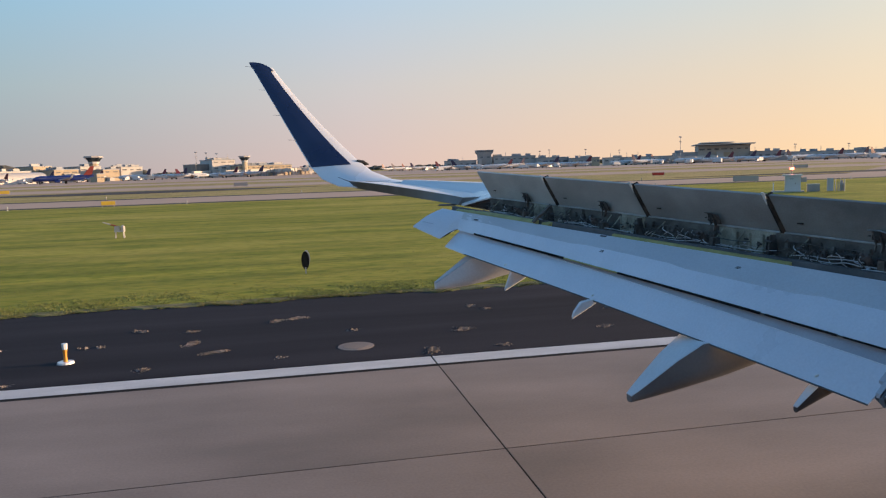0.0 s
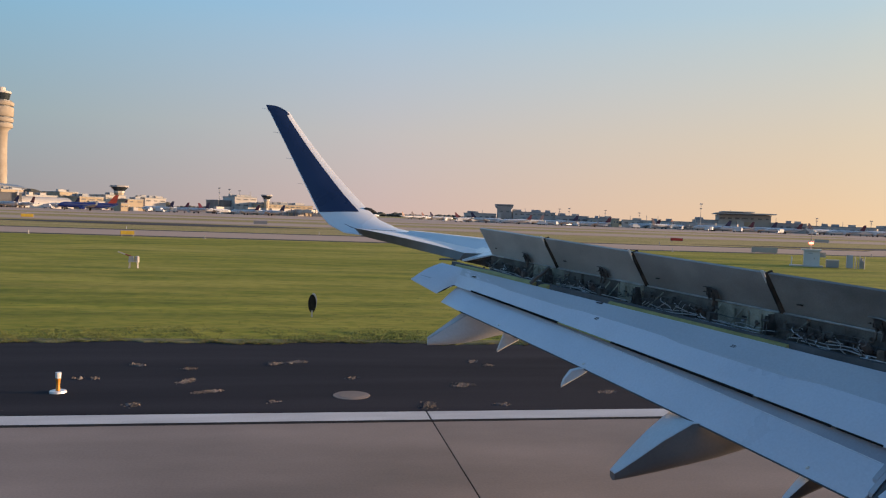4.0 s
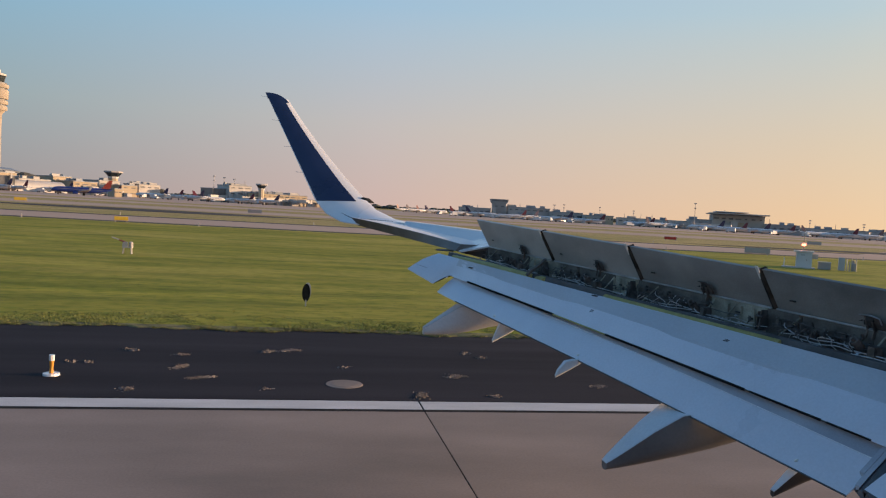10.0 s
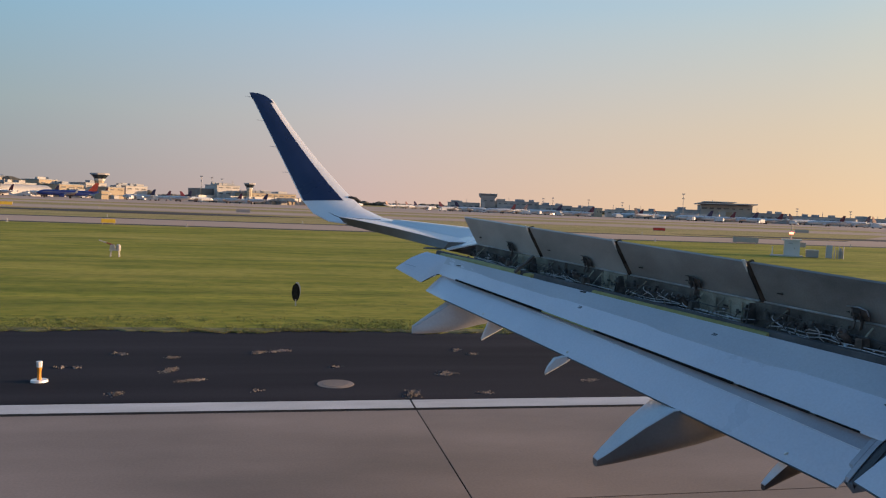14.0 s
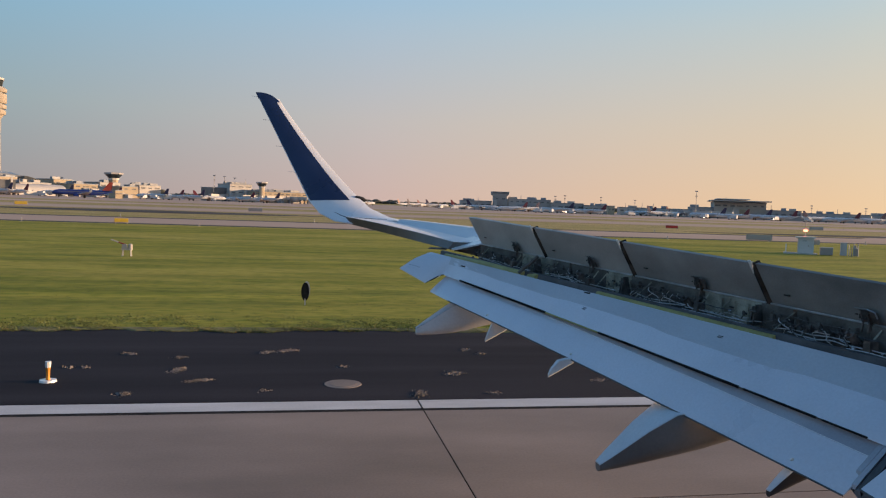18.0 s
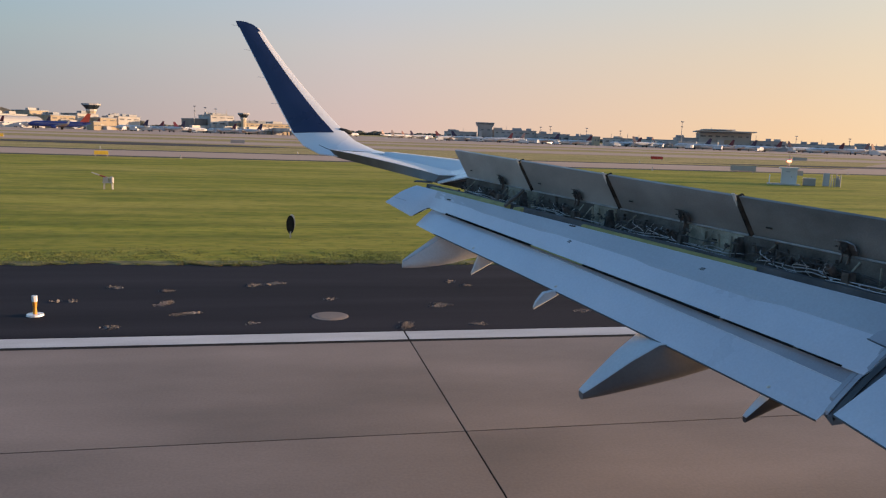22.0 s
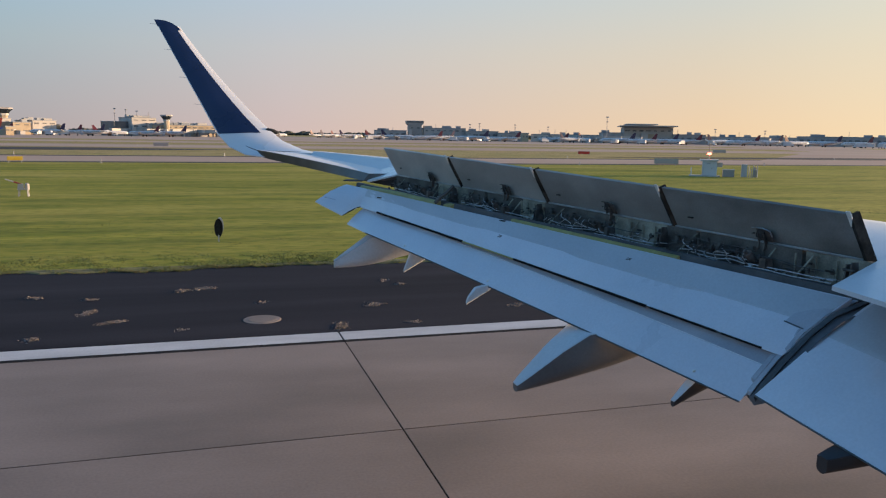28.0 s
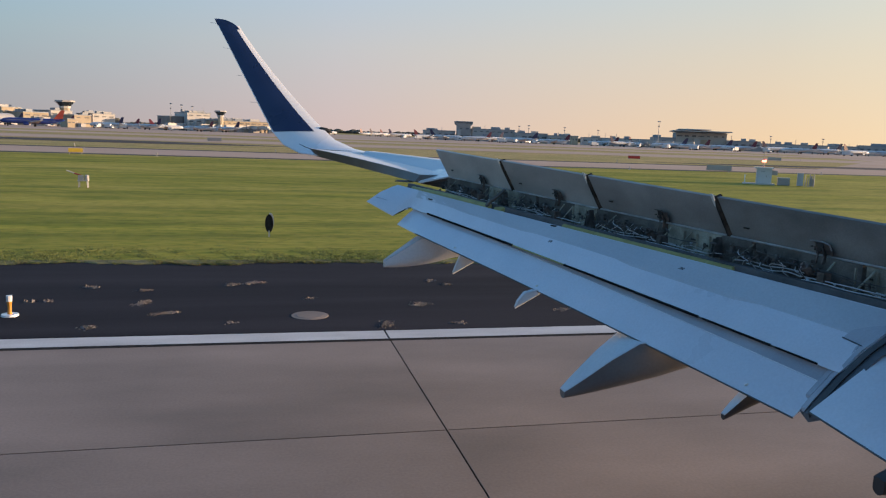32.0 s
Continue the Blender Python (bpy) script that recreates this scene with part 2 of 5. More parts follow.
LINE_WHITE = surface("white_line_paint", (0.48, 0.46, 0.44), (0.66, 0.64, 0.62), 1.5, 0.7, 0.0, 0.1, 0.001, 40, (.3, 1, 1), 0.2)


def grass_surface(name, cols, dry):
    """Mown grass: long streaks along the runway, patches and fine mottling."""
    m = bpy.data.materials.new(name)
    m.use_nodes = True
    n, l = m.node_tree.nodes, m.node_tree.links
    bs = n["Principled BSDF"]
    co = n.new("ShaderNodeTexCoord")

    def tex(scale, stretch, detail=5):
        mp = n.new("ShaderNodeMapping")
        mp.inputs["Scale"].default_value = stretch
        l.new(co.outputs["Object"], mp.inputs["Vector"])
        t = n.new("ShaderNodeTexNoise")
        t.inputs["Scale"].default_value, t.inputs["Detail"].default_value = scale, detail
        l.new(mp.outputs["Vector"], t.inputs["Vector"])
        return t.outputs["Fac"]

    streak, patch, fine = tex(0.5, (.06, 1, 1), 5), tex(0.09, (.4, 1, 1)), tex(7, (.07, 1, 1), 4)
    ramp = n.new("ShaderNodeValToRGB")
    ramp.color_ramp.elements[0].position, ramp.color_ramp.elements[1].position = 0.32, 0.70
    ramp.color_ramp.elements[0].color, ramp.color_ramp.elements[1].color = (*cols[0], 1), (*cols[1], 1)
    l.new(streak, ramp.inputs["Fac"])
    mix = n.new("ShaderNodeMix")
    mix.data_type = "RGBA"
    r2 = n.new("ShaderNodeMapRange")
    r2.inputs["From Min"].default_value, r2.inputs["From Max"].default_value = 0.45, 0.7
    l.new(patch, r2.inputs["Value"])
    l.new(r2.outputs["Result"], mix.inputs["Factor"])
    l.new(ramp.outputs["Color"], mix.inputs["A"])
    mix.inputs["B"].default_value = (*dry, 1)
    clump = n.new("ShaderNodeMix")
    clump.data_type, clump.blend_type = "RGBA", "MULTIPLY"
    r4 = n.new("ShaderNodeMapRange")
    r4.inputs["From Min"].default_value, r4.inputs["From Max"].default_value = 0.50, 0.66
    l.new(tex(0.42, (.35, 1, 1), 6), r4.inputs["Value"])
    l.new(r4.outputs["Result"], clump.inputs["Factor"])
    l.new(mix.outputs["Result"], clump.inputs["A"])
    clump.inputs["B"].default_value = (.66, .76, .66, 1)
    tuft = n.new("ShaderNodeMix")
    tuft.data_type, tuft.blend_type = "RGBA", "MULTIPLY"
    r5 = n.new("ShaderNodeMapRange")
    r5.inputs["From Min"].default_value, r5.inputs["From Max"].default_value = 0.46, 0.64
    l.new(tex(2.6, (.55, 1, 1), 8), r5.inputs["Value"])
    l.new(r5.outputs["Result"], tuft.inputs["Factor"])
    l.new(clump.outputs["Result"], tuft.inputs["A"])
    tuft.inputs["B"].default_value = (.70, .80, .72, 1)
    hsv = n.new("ShaderNodeHueSaturation")
    r3 = n.new("ShaderNodeMapRange")
    r3.inputs["From Min"].default_value, r3.inputs["From Max"].default_value = 0.3, 0.7
    r3.inputs["To Min"].default_value, r3.inputs["To Max"].default_value = 0.84, 1.16
    l.new(fine, r3.inputs["Value"])
    l.new(r3.outputs["Result"], hsv.inputs["Value"])
    l.new(tuft.outputs["Result"], hsv.inputs["Color"])
    l.new(hsv.outputs["Color"], bs.inputs["Base Color"])
    bs.inputs["Roughness"].default_value = 0.95
    bs.inputs["Specular IOR Level"].default_value = 0.1
    bp = n.new("ShaderNodeBump")
    bp.inputs["Strength"].default_value, bp.inputs["Distance"].default_value = 0.7, 0.06
    l.new(fine, bp.inputs["Height"])
    l.new(bp.outputs["Normal"], bs.inputs["Normal"])
    return m


GRASS = grass_surface("mown_grass", ((0.215, 0.215, 0.034), (0.42, 0.36, 0.055)), (0.48, 0.375, 0.08))
GRASS_DRY = grass_surface("dry_grass", ((0.44, 0.31, 0.13), (0.58, 0.42, 0.18)), (0.40, 0.32, 0.11))
BLADE = surface("grass_blade", (0.12, 0.145, 0.034), (0.18, 0.195, 0.05), 1.2, 0.8, 0.0, 0.3, 0, 8)
BLADE_PALE = surface("yellow_green_blade", (0.135, 0.15, 0.042), (0.20, 0.205, 0.06), 1.2, 0.85, 0.0, 0.3, 0, 8)
BLADE_DRY = surface("dry_grass_blade", (0.14, 0.12, 0.055), (0.21, 0.175, 0.09), 1.5, 0.8, 0.0, 0.3, 0, 8)

BLADE_DEAD = surface("dead_grass", (0.22, 0.12, 0.04), (0.32, 0.19, 0.07), 3, 0.85, 0.0, 0.25, 0, 8)
VERGE = surface("dark_verge_ground", (0.07, 0.07, 0.025), (0.20, 0.175, 0.06), 2.5, 0.95, 0.0, 0.3, 0.01, 14, (.5, 1, 1))
BLADE_DULL = surface("dull_weed", (0.17, 0.15, 0.14), (0.31, 0.275, 0.26), 2, 0.9, 0.0, 0.2)

# ---- shapes ----
class Shape:
    def __init__(self):
        self.v, self.f = [], []

    def add(self, verts, faces):
        k = len(self.v)
        self.v += [tuple(p) for p in verts]
        self.f += [tuple(i + k for i in q) for q in faces]
        return self

    def box(self, c, s, turn=0.0, taper=1.0):
        ca, sa = math.cos(radians(turn)), math.sin(radians(turn))
        pts = []
        for z in (-.5, .5):
            k = taper if z > 0 else 1.0
            for x, y in ((-.5, -.5), (.5, -.5), (.5, .5), (-.5, .5)):
                px, py = x * s[0] * k, y * s[1] * k
                pts.append((c[0] + px * ca - py * sa, c[1] + px * sa + py * ca, c[2] + z * s[2]))
        return self.add(pts, [(3, 2, 1, 0), (4, 5, 6, 7), (0, 1, 5, 4), (1, 2, 6, 5), (2, 3, 7, 6), (3, 0, 4, 7)])

    def prism(self, top, down):
        """A closed slab: a polygon and its copy moved by down."""
        n = len(top)
        d = Vector(down)
        pts = [Vector(p) for p in top] + [Vector(p) + d for p in top]
        faces = [tuple(range(n)), tuple(range(2 * n - 1, n - 1, -1))]
        faces += [(i, i + n, (i + 1) % n + n, (i + 1) % n) for i in range(n)]
        return self.add(pts, faces)

    def loft(self, rings, closed=True, caps=True):
        n = len(rings[0])
        pts = [p for r in rings for p in r]
        faces = []
        for i in range(len(rings) - 1):
            for j in range(n if closed else n - 1):
                a, b = i * n + j, i * n + (j + 1) % n
                faces.append((a, b, b + n, a + n))
        if caps:
            faces.append(tuple(range(n - 1, -1, -1)))
            faces.append(tuple(range((len(rings) - 1) * n, len(rings) * n)))
        return self.add(pts, faces)

    def tube(self, pts, r, n=6):
        pts = [Vector(p) for p in pts]
        rings = []
        for i, p in enumerate(pts):
            d = (pts[min(i + 1, len(pts) - 1)] - pts[max(i - 1, 0)]).normalized()
            u = d.orthogonal().normalized() if abs(d.z) > .95 else d.cross(Vector((0, 0, 1))).normalized()
            w = d.cross(u)
            rr = r[i] if isinstance(r, (list, tuple)) else r
            rings.append([p + u * math.cos(2 * math.pi * k / n) * rr + w * math.sin(2 * math.pi * k / n) * rr for k in range(n)])
        return self.loft(rings)

    def ring_x(self, stations, n=14, cy=0.0):
        """A body of revolution along x: stations of x, centre height, radius."""
        return self.loft([[(x, cy + r * math.sin(2 * math.pi * k / n), z + r * math.cos(2 * math.pi * k / n)) for k in range(n)] for x, z, r in stations])

    def ring_z(self, stations, n=16, c=(0, 0)):
        return self.loft([[(c[0] + r * math.cos(2 * math.pi * k / n), c[1] + r * math.sin(2 * math.pi * k / n), z) for k in range(n)] for z, r in stations])


def mesh_of(name, shape, material, smooth=False):
    me = bpy.data.meshes.new(name)
    me.from_pydata(shape.v, [], shape.f)
    me.materials.append(material)
    if smooth:
        me.polygons.foreach_set("use_smooth", [True] * len(me.polygons))
        me.set_sharp_from_angle(angle=radians(38))
    me.update()
    b = bmesh.new()
    b.from_mesh(me)
    bmesh.ops.recalc_face_normals(b, faces=b.faces)
    b.to_mesh(me)
    b.free()
    return me


def part(name, shape, material, parent, label="", smooth=False):
    ob = new(name, mesh_of(name, shape, material, smooth))
    ob.parent = parent
    if label:
        tagged(ob, label)
    return ob


def thing(name, label, category, group="", at=(0, 0, 0), turn=0.0):
    ob = new(name)
    ob.matrix_basis = pose(*at, 0, 0, turn)
    return tagged(ob, label, category, group)


def setting(name, shape, material, label, category):
    return tagged(new(name, mesh_of(name, shape, material)), label, category, "", "structure")


def mix3(a, b, t):
    return tuple(p + (q - p) * t for p, q in zip(a, b))


# ---- ground ----
def sheet(x0, x1, y0, y1, z, thick=0.05):
    s = Shape()
    s.prism([(x0, y0, z), (x1, y0, z), (x1, y1, z), (x0, y1, z)], (0, 0, -thick))
    return s


FAR = 4600
EDGE = 15.05       # outer side of the runway's white edge line
GRASS_EDGE = 23.2  # where the shoulder ends
setting("ground", Shape().add([(-FAR, -FAR, -0.03), (FAR, -FAR, -0.03), (FAR, FAR, -0.03), (-FAR, FAR, -0.03)], [(0, 1, 2, 3)]),
        GRASS_DRY, "dry yellow-brown airfield grass reaching the horizon", "ground")
lawn = Shape()
NX, NY = 60, 24
lawn.add([(-500 + 1000 * i / NX, GRASS_EDGE + .2 + (106 - GRASS_EDGE - .2) * j / NY, 0.015) for j in range(NY + 1) for i in range(NX + 1)],
         [(j * (NX + 1) + i, j * (NX + 1) + i + 1, (j + 1) * (NX + 1) + i + 1, (j + 1) * (NX + 1) + i) for j in range(NY) for i in range(NX)])
setting("ground_lawn", lawn, GRASS, "mown green grass strip between runway shoulder and taxiway", "grass")
setting("shoulder", sheet(-500, 500, EDGE + 0.03, GRASS_EDGE + 0.25, 0.0), ASPHALT, "dark asphalt runway shoulder with faint streaks", "road")
runway = tagged(new("runway"), "pale brown concrete runway with sealed joints", "runway", "", "structure")
part("joint_bed", sheet(-500, 500, -45, EDGE + 0.03, -0.012), JOINT, runway, "dark joint sealant")
part("far_slab", sheet(-500, -58, -45, 14.27, 0.0, .01), CONCRETE, runway)
part("far_slab", sheet(92, 500, -45, 14.27, 0.0, .01), CONCRETE, runway)
SLAB_X, SLAB_Y = 15.0, 4.6
slab_mesh = None
for i in range(-4, 6):
    for j in range(0, 8):
        y1 = 14.27 - j * SLAB_Y
        if slab_mesh is None:
            s = Shape().prism([(0.012, 0.014, 0), (SLAB_X - .012, 0.014, 0), (SLAB_X - .012, SLAB_Y - .014, 0), (0.012, SLAB_Y - .014, 0)], (0, 0, -0.01))
            slab_mesh = mesh_of("slab", s, CONCRETE)
        ob = new("slab", slab_mesh)
        ob.parent = runway
        ob.location = (2.5 + i * SLAB_X, y1 - SLAB_Y, 0)
line = setting("edge_line", Shape(), LINE_WHITE, "worn white painted runway edge line", "marking")
s = Shape()
for i in range(-30, 31):
    s.prism([(2.52 + i * SLAB_X, 14.41, 0.004), (2.48 + (i + 1) * SLAB_X, 14.41, 0.004), (2.48 + (i + 1) * SLAB_X, 15.02, 0.004), (2.52 + i * SLAB_X, 15.02, 0.004)], (0, 0, -0.02))
line.data = mesh_of("edge_line", s, LINE_WHITE)

setting("line_border", sheet(-450, 450, 14.255, 14.405, 0.0035, .004), JOINT, "black border along the white edge line", "marking")

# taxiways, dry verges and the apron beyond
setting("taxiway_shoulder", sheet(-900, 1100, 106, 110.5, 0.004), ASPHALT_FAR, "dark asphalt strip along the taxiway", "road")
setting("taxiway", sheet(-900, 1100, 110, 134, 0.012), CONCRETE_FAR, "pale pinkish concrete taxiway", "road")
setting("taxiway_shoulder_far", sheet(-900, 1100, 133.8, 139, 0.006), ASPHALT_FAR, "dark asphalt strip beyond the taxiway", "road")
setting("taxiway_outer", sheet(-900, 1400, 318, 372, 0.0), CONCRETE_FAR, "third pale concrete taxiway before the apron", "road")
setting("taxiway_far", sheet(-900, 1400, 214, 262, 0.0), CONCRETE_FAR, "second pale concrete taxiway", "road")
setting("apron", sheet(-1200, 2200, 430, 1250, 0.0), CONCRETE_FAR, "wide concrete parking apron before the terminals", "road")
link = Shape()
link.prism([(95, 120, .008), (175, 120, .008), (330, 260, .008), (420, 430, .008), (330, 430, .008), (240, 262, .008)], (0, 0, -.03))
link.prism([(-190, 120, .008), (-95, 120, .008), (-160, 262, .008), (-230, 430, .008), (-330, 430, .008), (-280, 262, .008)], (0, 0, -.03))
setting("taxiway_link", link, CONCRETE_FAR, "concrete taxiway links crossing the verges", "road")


def lens(cx, cy, lx, ly, z):
    s = Shape()
    s.prism([(cx + lx * math.cos(2 * math.pi * k / 28), cy + ly * math.sin(2 * math.pi * k / 28) ** 3, z) for k in range(28)], (0, 0, -.03))
    return s


setting("asphalt_island", lens(-34, 190, 45, 14, .016), ASPHALT_FAR, "dark asphalt island between taxiways", "road")
isl = lens(150, 150, 70, 9, .02)
setting("asphalt_fillet", isl, ASPHALT_FAR, "dark asphalt fillet on the taxiway", "road")


def blades(x0, x1, y0, y1, count, h, w, seed, bias=1.0):
    rnd = random.Random(seed)
    s = Shape()
    v, f = s.v, s.f
    for _ in range(count):
        x, y = rnd.uniform(x0, x1), y0 + (y1 - y0) * rnd.random() ** bias
        lush = .5 + .25 * math.sin(x * 1.7 + y * 2.3) + .25 * math.sin(x * .61 - y * 1.1)
        if y1 - y0 > .5 and rnd.random() > .35 + .75 * lush:
            continue
        hh = h * rnd.uniform(.3, .9) * (.6 + .9 * lush)
        for _ in range(3):
            a = rnd.uniform(0, 6.283)
            dx, dy = math.cos(a) * w, math.sin(a) * w
            bx, by = x + rnd.gauss(0, .06), y + rnd.gauss(0, .06)
            lx, ly = rnd.gauss(0, .35) * hh, rnd.gauss(0, .35) * hh
            k = len(v)
            v += [(bx - dx, by - dy, 0), (bx + dx, by + dy, 0), (bx + lx, by + ly, hh)]
            f.append((k, k + 1, k + 2))
    return s


def stuff(name, shape, material, label, category):
    me = bpy.data.meshes.new(name)
    me.from_pydata(shape.v, [], shape.f)
    me.materials.append(material)
    return tagged(new(name, me), label, category, "", "stuff")


def verge(x):
    """Where the ragged edge of the grass runs."""
    return 23.1 + .16 * math.sin(.9 * x) + .10 * math.sin(2.3 * x + 1) + .07 * math.sin(5.1 * x + 2) + .05 * math.sin(11.7 * x)


strip = Shape()
NV = 900
xs = [-45 + 130 * k / NV for k in range(NV + 1)]
strip.add([(x, y, z) for x in xs for y, z in ((verge(x), .006), (verge(x) + .12, .03), (23.75, .017))],
          [(3 * k + j, 3 * k + 3 + j, 3 * k + 4 + j, 3 * k + 1 + j) for k in range(NV) for j in range(2)])
setting("ground_verge", strip, VERGE, "dark strip at the ragged edge of the grass", "ground")


def fringe(x0, x1, count, reach, h, w, seed, patchy, each=4):
    """Tufts that thin out away from the ragged edge, in clumps of uneven height."""
    rnd = random.Random(seed)
    s = Shape()
    v, f = s.v, s.f
    for _ in range(count):
        x = rnd.uniform(x0, x1)
        d = reach * rnd.random() ** 1.7
        y = verge(x) + d
        lush = .5 + .2 * math.sin(x * 1.9 + y * 2.3 + seed) + .2 * math.sin(x * .63 - y * 1.3) + .15 * math.sin(x * 4.7 + 3 * y)
        if lush < patchy * rnd.uniform(.6, 1.2):
            continue
        hh = h * rnd.uniform(.35, 1.0) * (.5 + .8 * lush)
        for _ in range(each):
            a = rnd.uniform(0, 6.283)
            dx, dy = math.cos(a) * w, math.sin(a) * w
            bx, by = x + rnd.gauss(0, .05), y + rnd.gauss(0, .05)
            lx, ly = rnd.gauss(0, .8) * hh, rnd.gauss(0, .8) * hh
            k = len(v)
            v += [(bx - dx, by - dy, .01), (bx + dx, by + dy, .01), (bx + lx, by + ly, .01 + hh * rnd.uniform(.6, 1))]
            f.append((k, k + 1, k + 2))
    return s


stuff("grass_fringe", fringe(-26, 48, 17000, 2.4, .075, .014, 3, .42), BLADE, "ragged green grass along the shoulder's edge", "grass")
stuff("pale_grass_fringe", fringe(-26, 48, 15000, 3.0, .07, .012, 7, .5), BLADE_PALE, "yellow-green grass tips along the shoulder", "grass")
stuff("dry_grass_fringe", fringe(-26, 48, 5200, .35, .06, .014, 4, .62), BLADE_DRY, "straw-coloured grass tufts at the shoulder's edge", "grass")
stuff("dead_grass_fringe", fringe(-26, 48, 3600, .22, .055, .016, 9, .80), BLADE_DEAD, "dead orange-brown tufts at the shoulder's edge", "grass")
stuff("grass_field", fringe(-30, 52, 15000, 14, .04, .016, 5, .45, 3), BLADE_PALE, "short mown grass tufts", "grass")

# ---- the airliner's wing ----
wing = thing("airliner_wing", "blue-grey airliner wing with raised spoilers and lowered flaps", "aircraft wing")


def at_y(a, b, y, bow=0.0):
    """The point of a spanwise edge at y; bow lifts its middle."""
    t = (a[1] - y) / (a[1] - b[1])
    p = mix3(a, b, t)
    return (p[0], p[1], p[2] + bow * 4 * t * (1 - t))


FRONT = ((1.83, 10.2, 3.27), (4.39, 4.35, 2.83))     # front edge of the fore flap
GAP = ((1.92, 9.75, 3.02), (3.84, 4.35, 2.46))       # rear lip of the fore flap
TRAIL = ((1.89, 9.2, 2.75), (3.57, 4.35, 2.13))      # trailing edge of the aft flap
TOP = ((2.32, 10.2, 3.75), (4.45, 4.4, 3.41))        # raised edge of the spoilers
HINGE = ((2.52, 10.2, 3.39), (4.64, 4.4, 3.07))      # hinge line of the spoilers


HUMP = ((0.0, 0), (.1, .3), (.3, .7), (.56, 1.0), (.6, .985), (.8, .52), (1.0, 0))


def hump(t):
    for (a, p), (b, q) in zip(HUMP, HUMP[1:]):
        if t <= b:
            return p + (q - p) * (t - a) / (b - a)
    return 0.0


def flap_ring(f, r, bulge, thick):
    """A flap's section: front edge f, rear edge r; curved top, hollow underside."""
    f, r = Vector(f), Vector(r)
    up = Vector((0.45, 0, 0.9)).normalized()
    ring = [f - up * thick * .5 + (f - r).normalized() * thick * .25]
    for t, h in HUMP:
        ring.append(f.lerp(r, t) + up * bulge * h)
    ring.append(r - up * 0.012)
    for t in (.7, .35, .05):
        ring.append(f.lerp(r, t) - up * thick * (1 - .75 * t))
    return ring


rings = []
SPAN = [10.2, 10.12, 10.04, 9.96, 9.88, 9.80, 9.775] + [9.74 - 5.44 * k / 24 for k in range(25)]
for y in SPAN:
    f = at_y(*FRONT, y)
    if y >= 9.8:
        r = mix3((1.42, 10.2, 3.05), (1.70, 9.80, 2.905), (10.2 - y) / .4)
    elif y > 9.75:
        r = (1.80, y, 2.955)
    else:
        r = at_y(*GAP, y, .016)
    rings.append(flap_ring(f, r, .042, .11))
part("fore_flap", Shape().loft(rings), FLAP_GREY, wing, "pale blue-grey lowered fore flap", True)
part("tip_seam", Shape().tube([(1.51, 10.0, 3.118), (1.585, 10.0, 3.101), (1.655, 10.0, 3.081)], .003, 5), FLAP_DARKER, wing, "grey seam near the flap's tip")
part("corner_seal", Shape().tube([(1.71, 9.80, 2.90), (1.79, 9.78, 2.945), (1.885, 9.76, 3.0), (1.93, 9.72, 3.012)], [.004, .008, .009, .004], 6), RUBBER, wing, "black rubber seal at the flap's corner")
rings = []
for y in [9.75, 9.65, 9.55, 9.4, 9.2] + [9.0 - 4.65 * k / 22 for k in range(23)]:
    g = at_y(*GAP, y, .016)
    f = (g[0] + .05, y, g[2] - .026)
    if y > 9.2:
        r = mix3((1.76, 9.75, 2.80), (1.89, 9.2, 2.75), ((9.75 - y) / .55) ** .6)
    else:
        r = at_y(*TRAIL, y, .018)
    rings.append(flap_ring(f, r, .02, .08))
part("aft_flap", Shape().loft(rings), FLAP_GREY, wing, "pale blue-grey lowered aft flap", True)
# darker strip in the slot between both flaps, and the dark lip above it
rows = []
for k in range(13):
    y = 9.1 - 4.7 * k / 12
    g = at_y(*GAP, y, .016)
    f, r = Vector((g[0] + .05, y, g[2] - .026)), Vector(at_y(*TRAIL, min(y, 9.2), .018))
    up = Vector((.45, 0, .9)).normalized()
    w = .05 + .27 * (9.1 - y) / 4.7
    rows.append([*[f.lerp(r, q) + up * (.02 * hump(q) + .004) for q in (.02, .1, min(.3, w * .9), w)], f.lerp(r, w) + up * (.02 * hump(w) - .004), f.lerp(r, .02) - up * .004])
part("slot_strip", Shape().loft(rows), FLAP_DARKER, wing, "darker strip in the flap slot")
# thin white line painted in as the highlight on the crease
part("slot_step", Shape().tube([tuple(row[3]) for row in rows[1:]], .0035, 5), WHITE_PAINT, wing, "painted highlight along the darker strip")
for y, q in ((8.42, .92), (7.02, .92), (4.75, .89)):
    # small pale caps over the hinge fairings
    g = at_y(*GAP, y, .016)
    f, r = Vector((g[0] + .05, y, g[2] - .026)), Vector(at_y(*TRAIL, y, .018))
    up = Vector((.45, 0, .9)).normalized()
    p = f.lerp(r, q) + up * (.02 * hump(q) + .006)
    part("fastener_cap", Shape().tube([p + Vector((.018, 0, .006)), p, p + Vector((-.012, .006, -.004))], [.006, .011, .006], 6), SEAL_TIP, wing, "small pale fastener cap")


def slot_run(y0, y1, r0, r1, n=10):
    ys = [y0 + (y1 - y0) * k / n for k in range(n + 1)]
    return Shape().tube([(at_y(*GAP, y)[0] - .002, y, at_y(*GAP, y, .016)[2] - .006) for y in ys], [r0 + (r1 - r0) * k / n for k in range(n + 1)], 6)


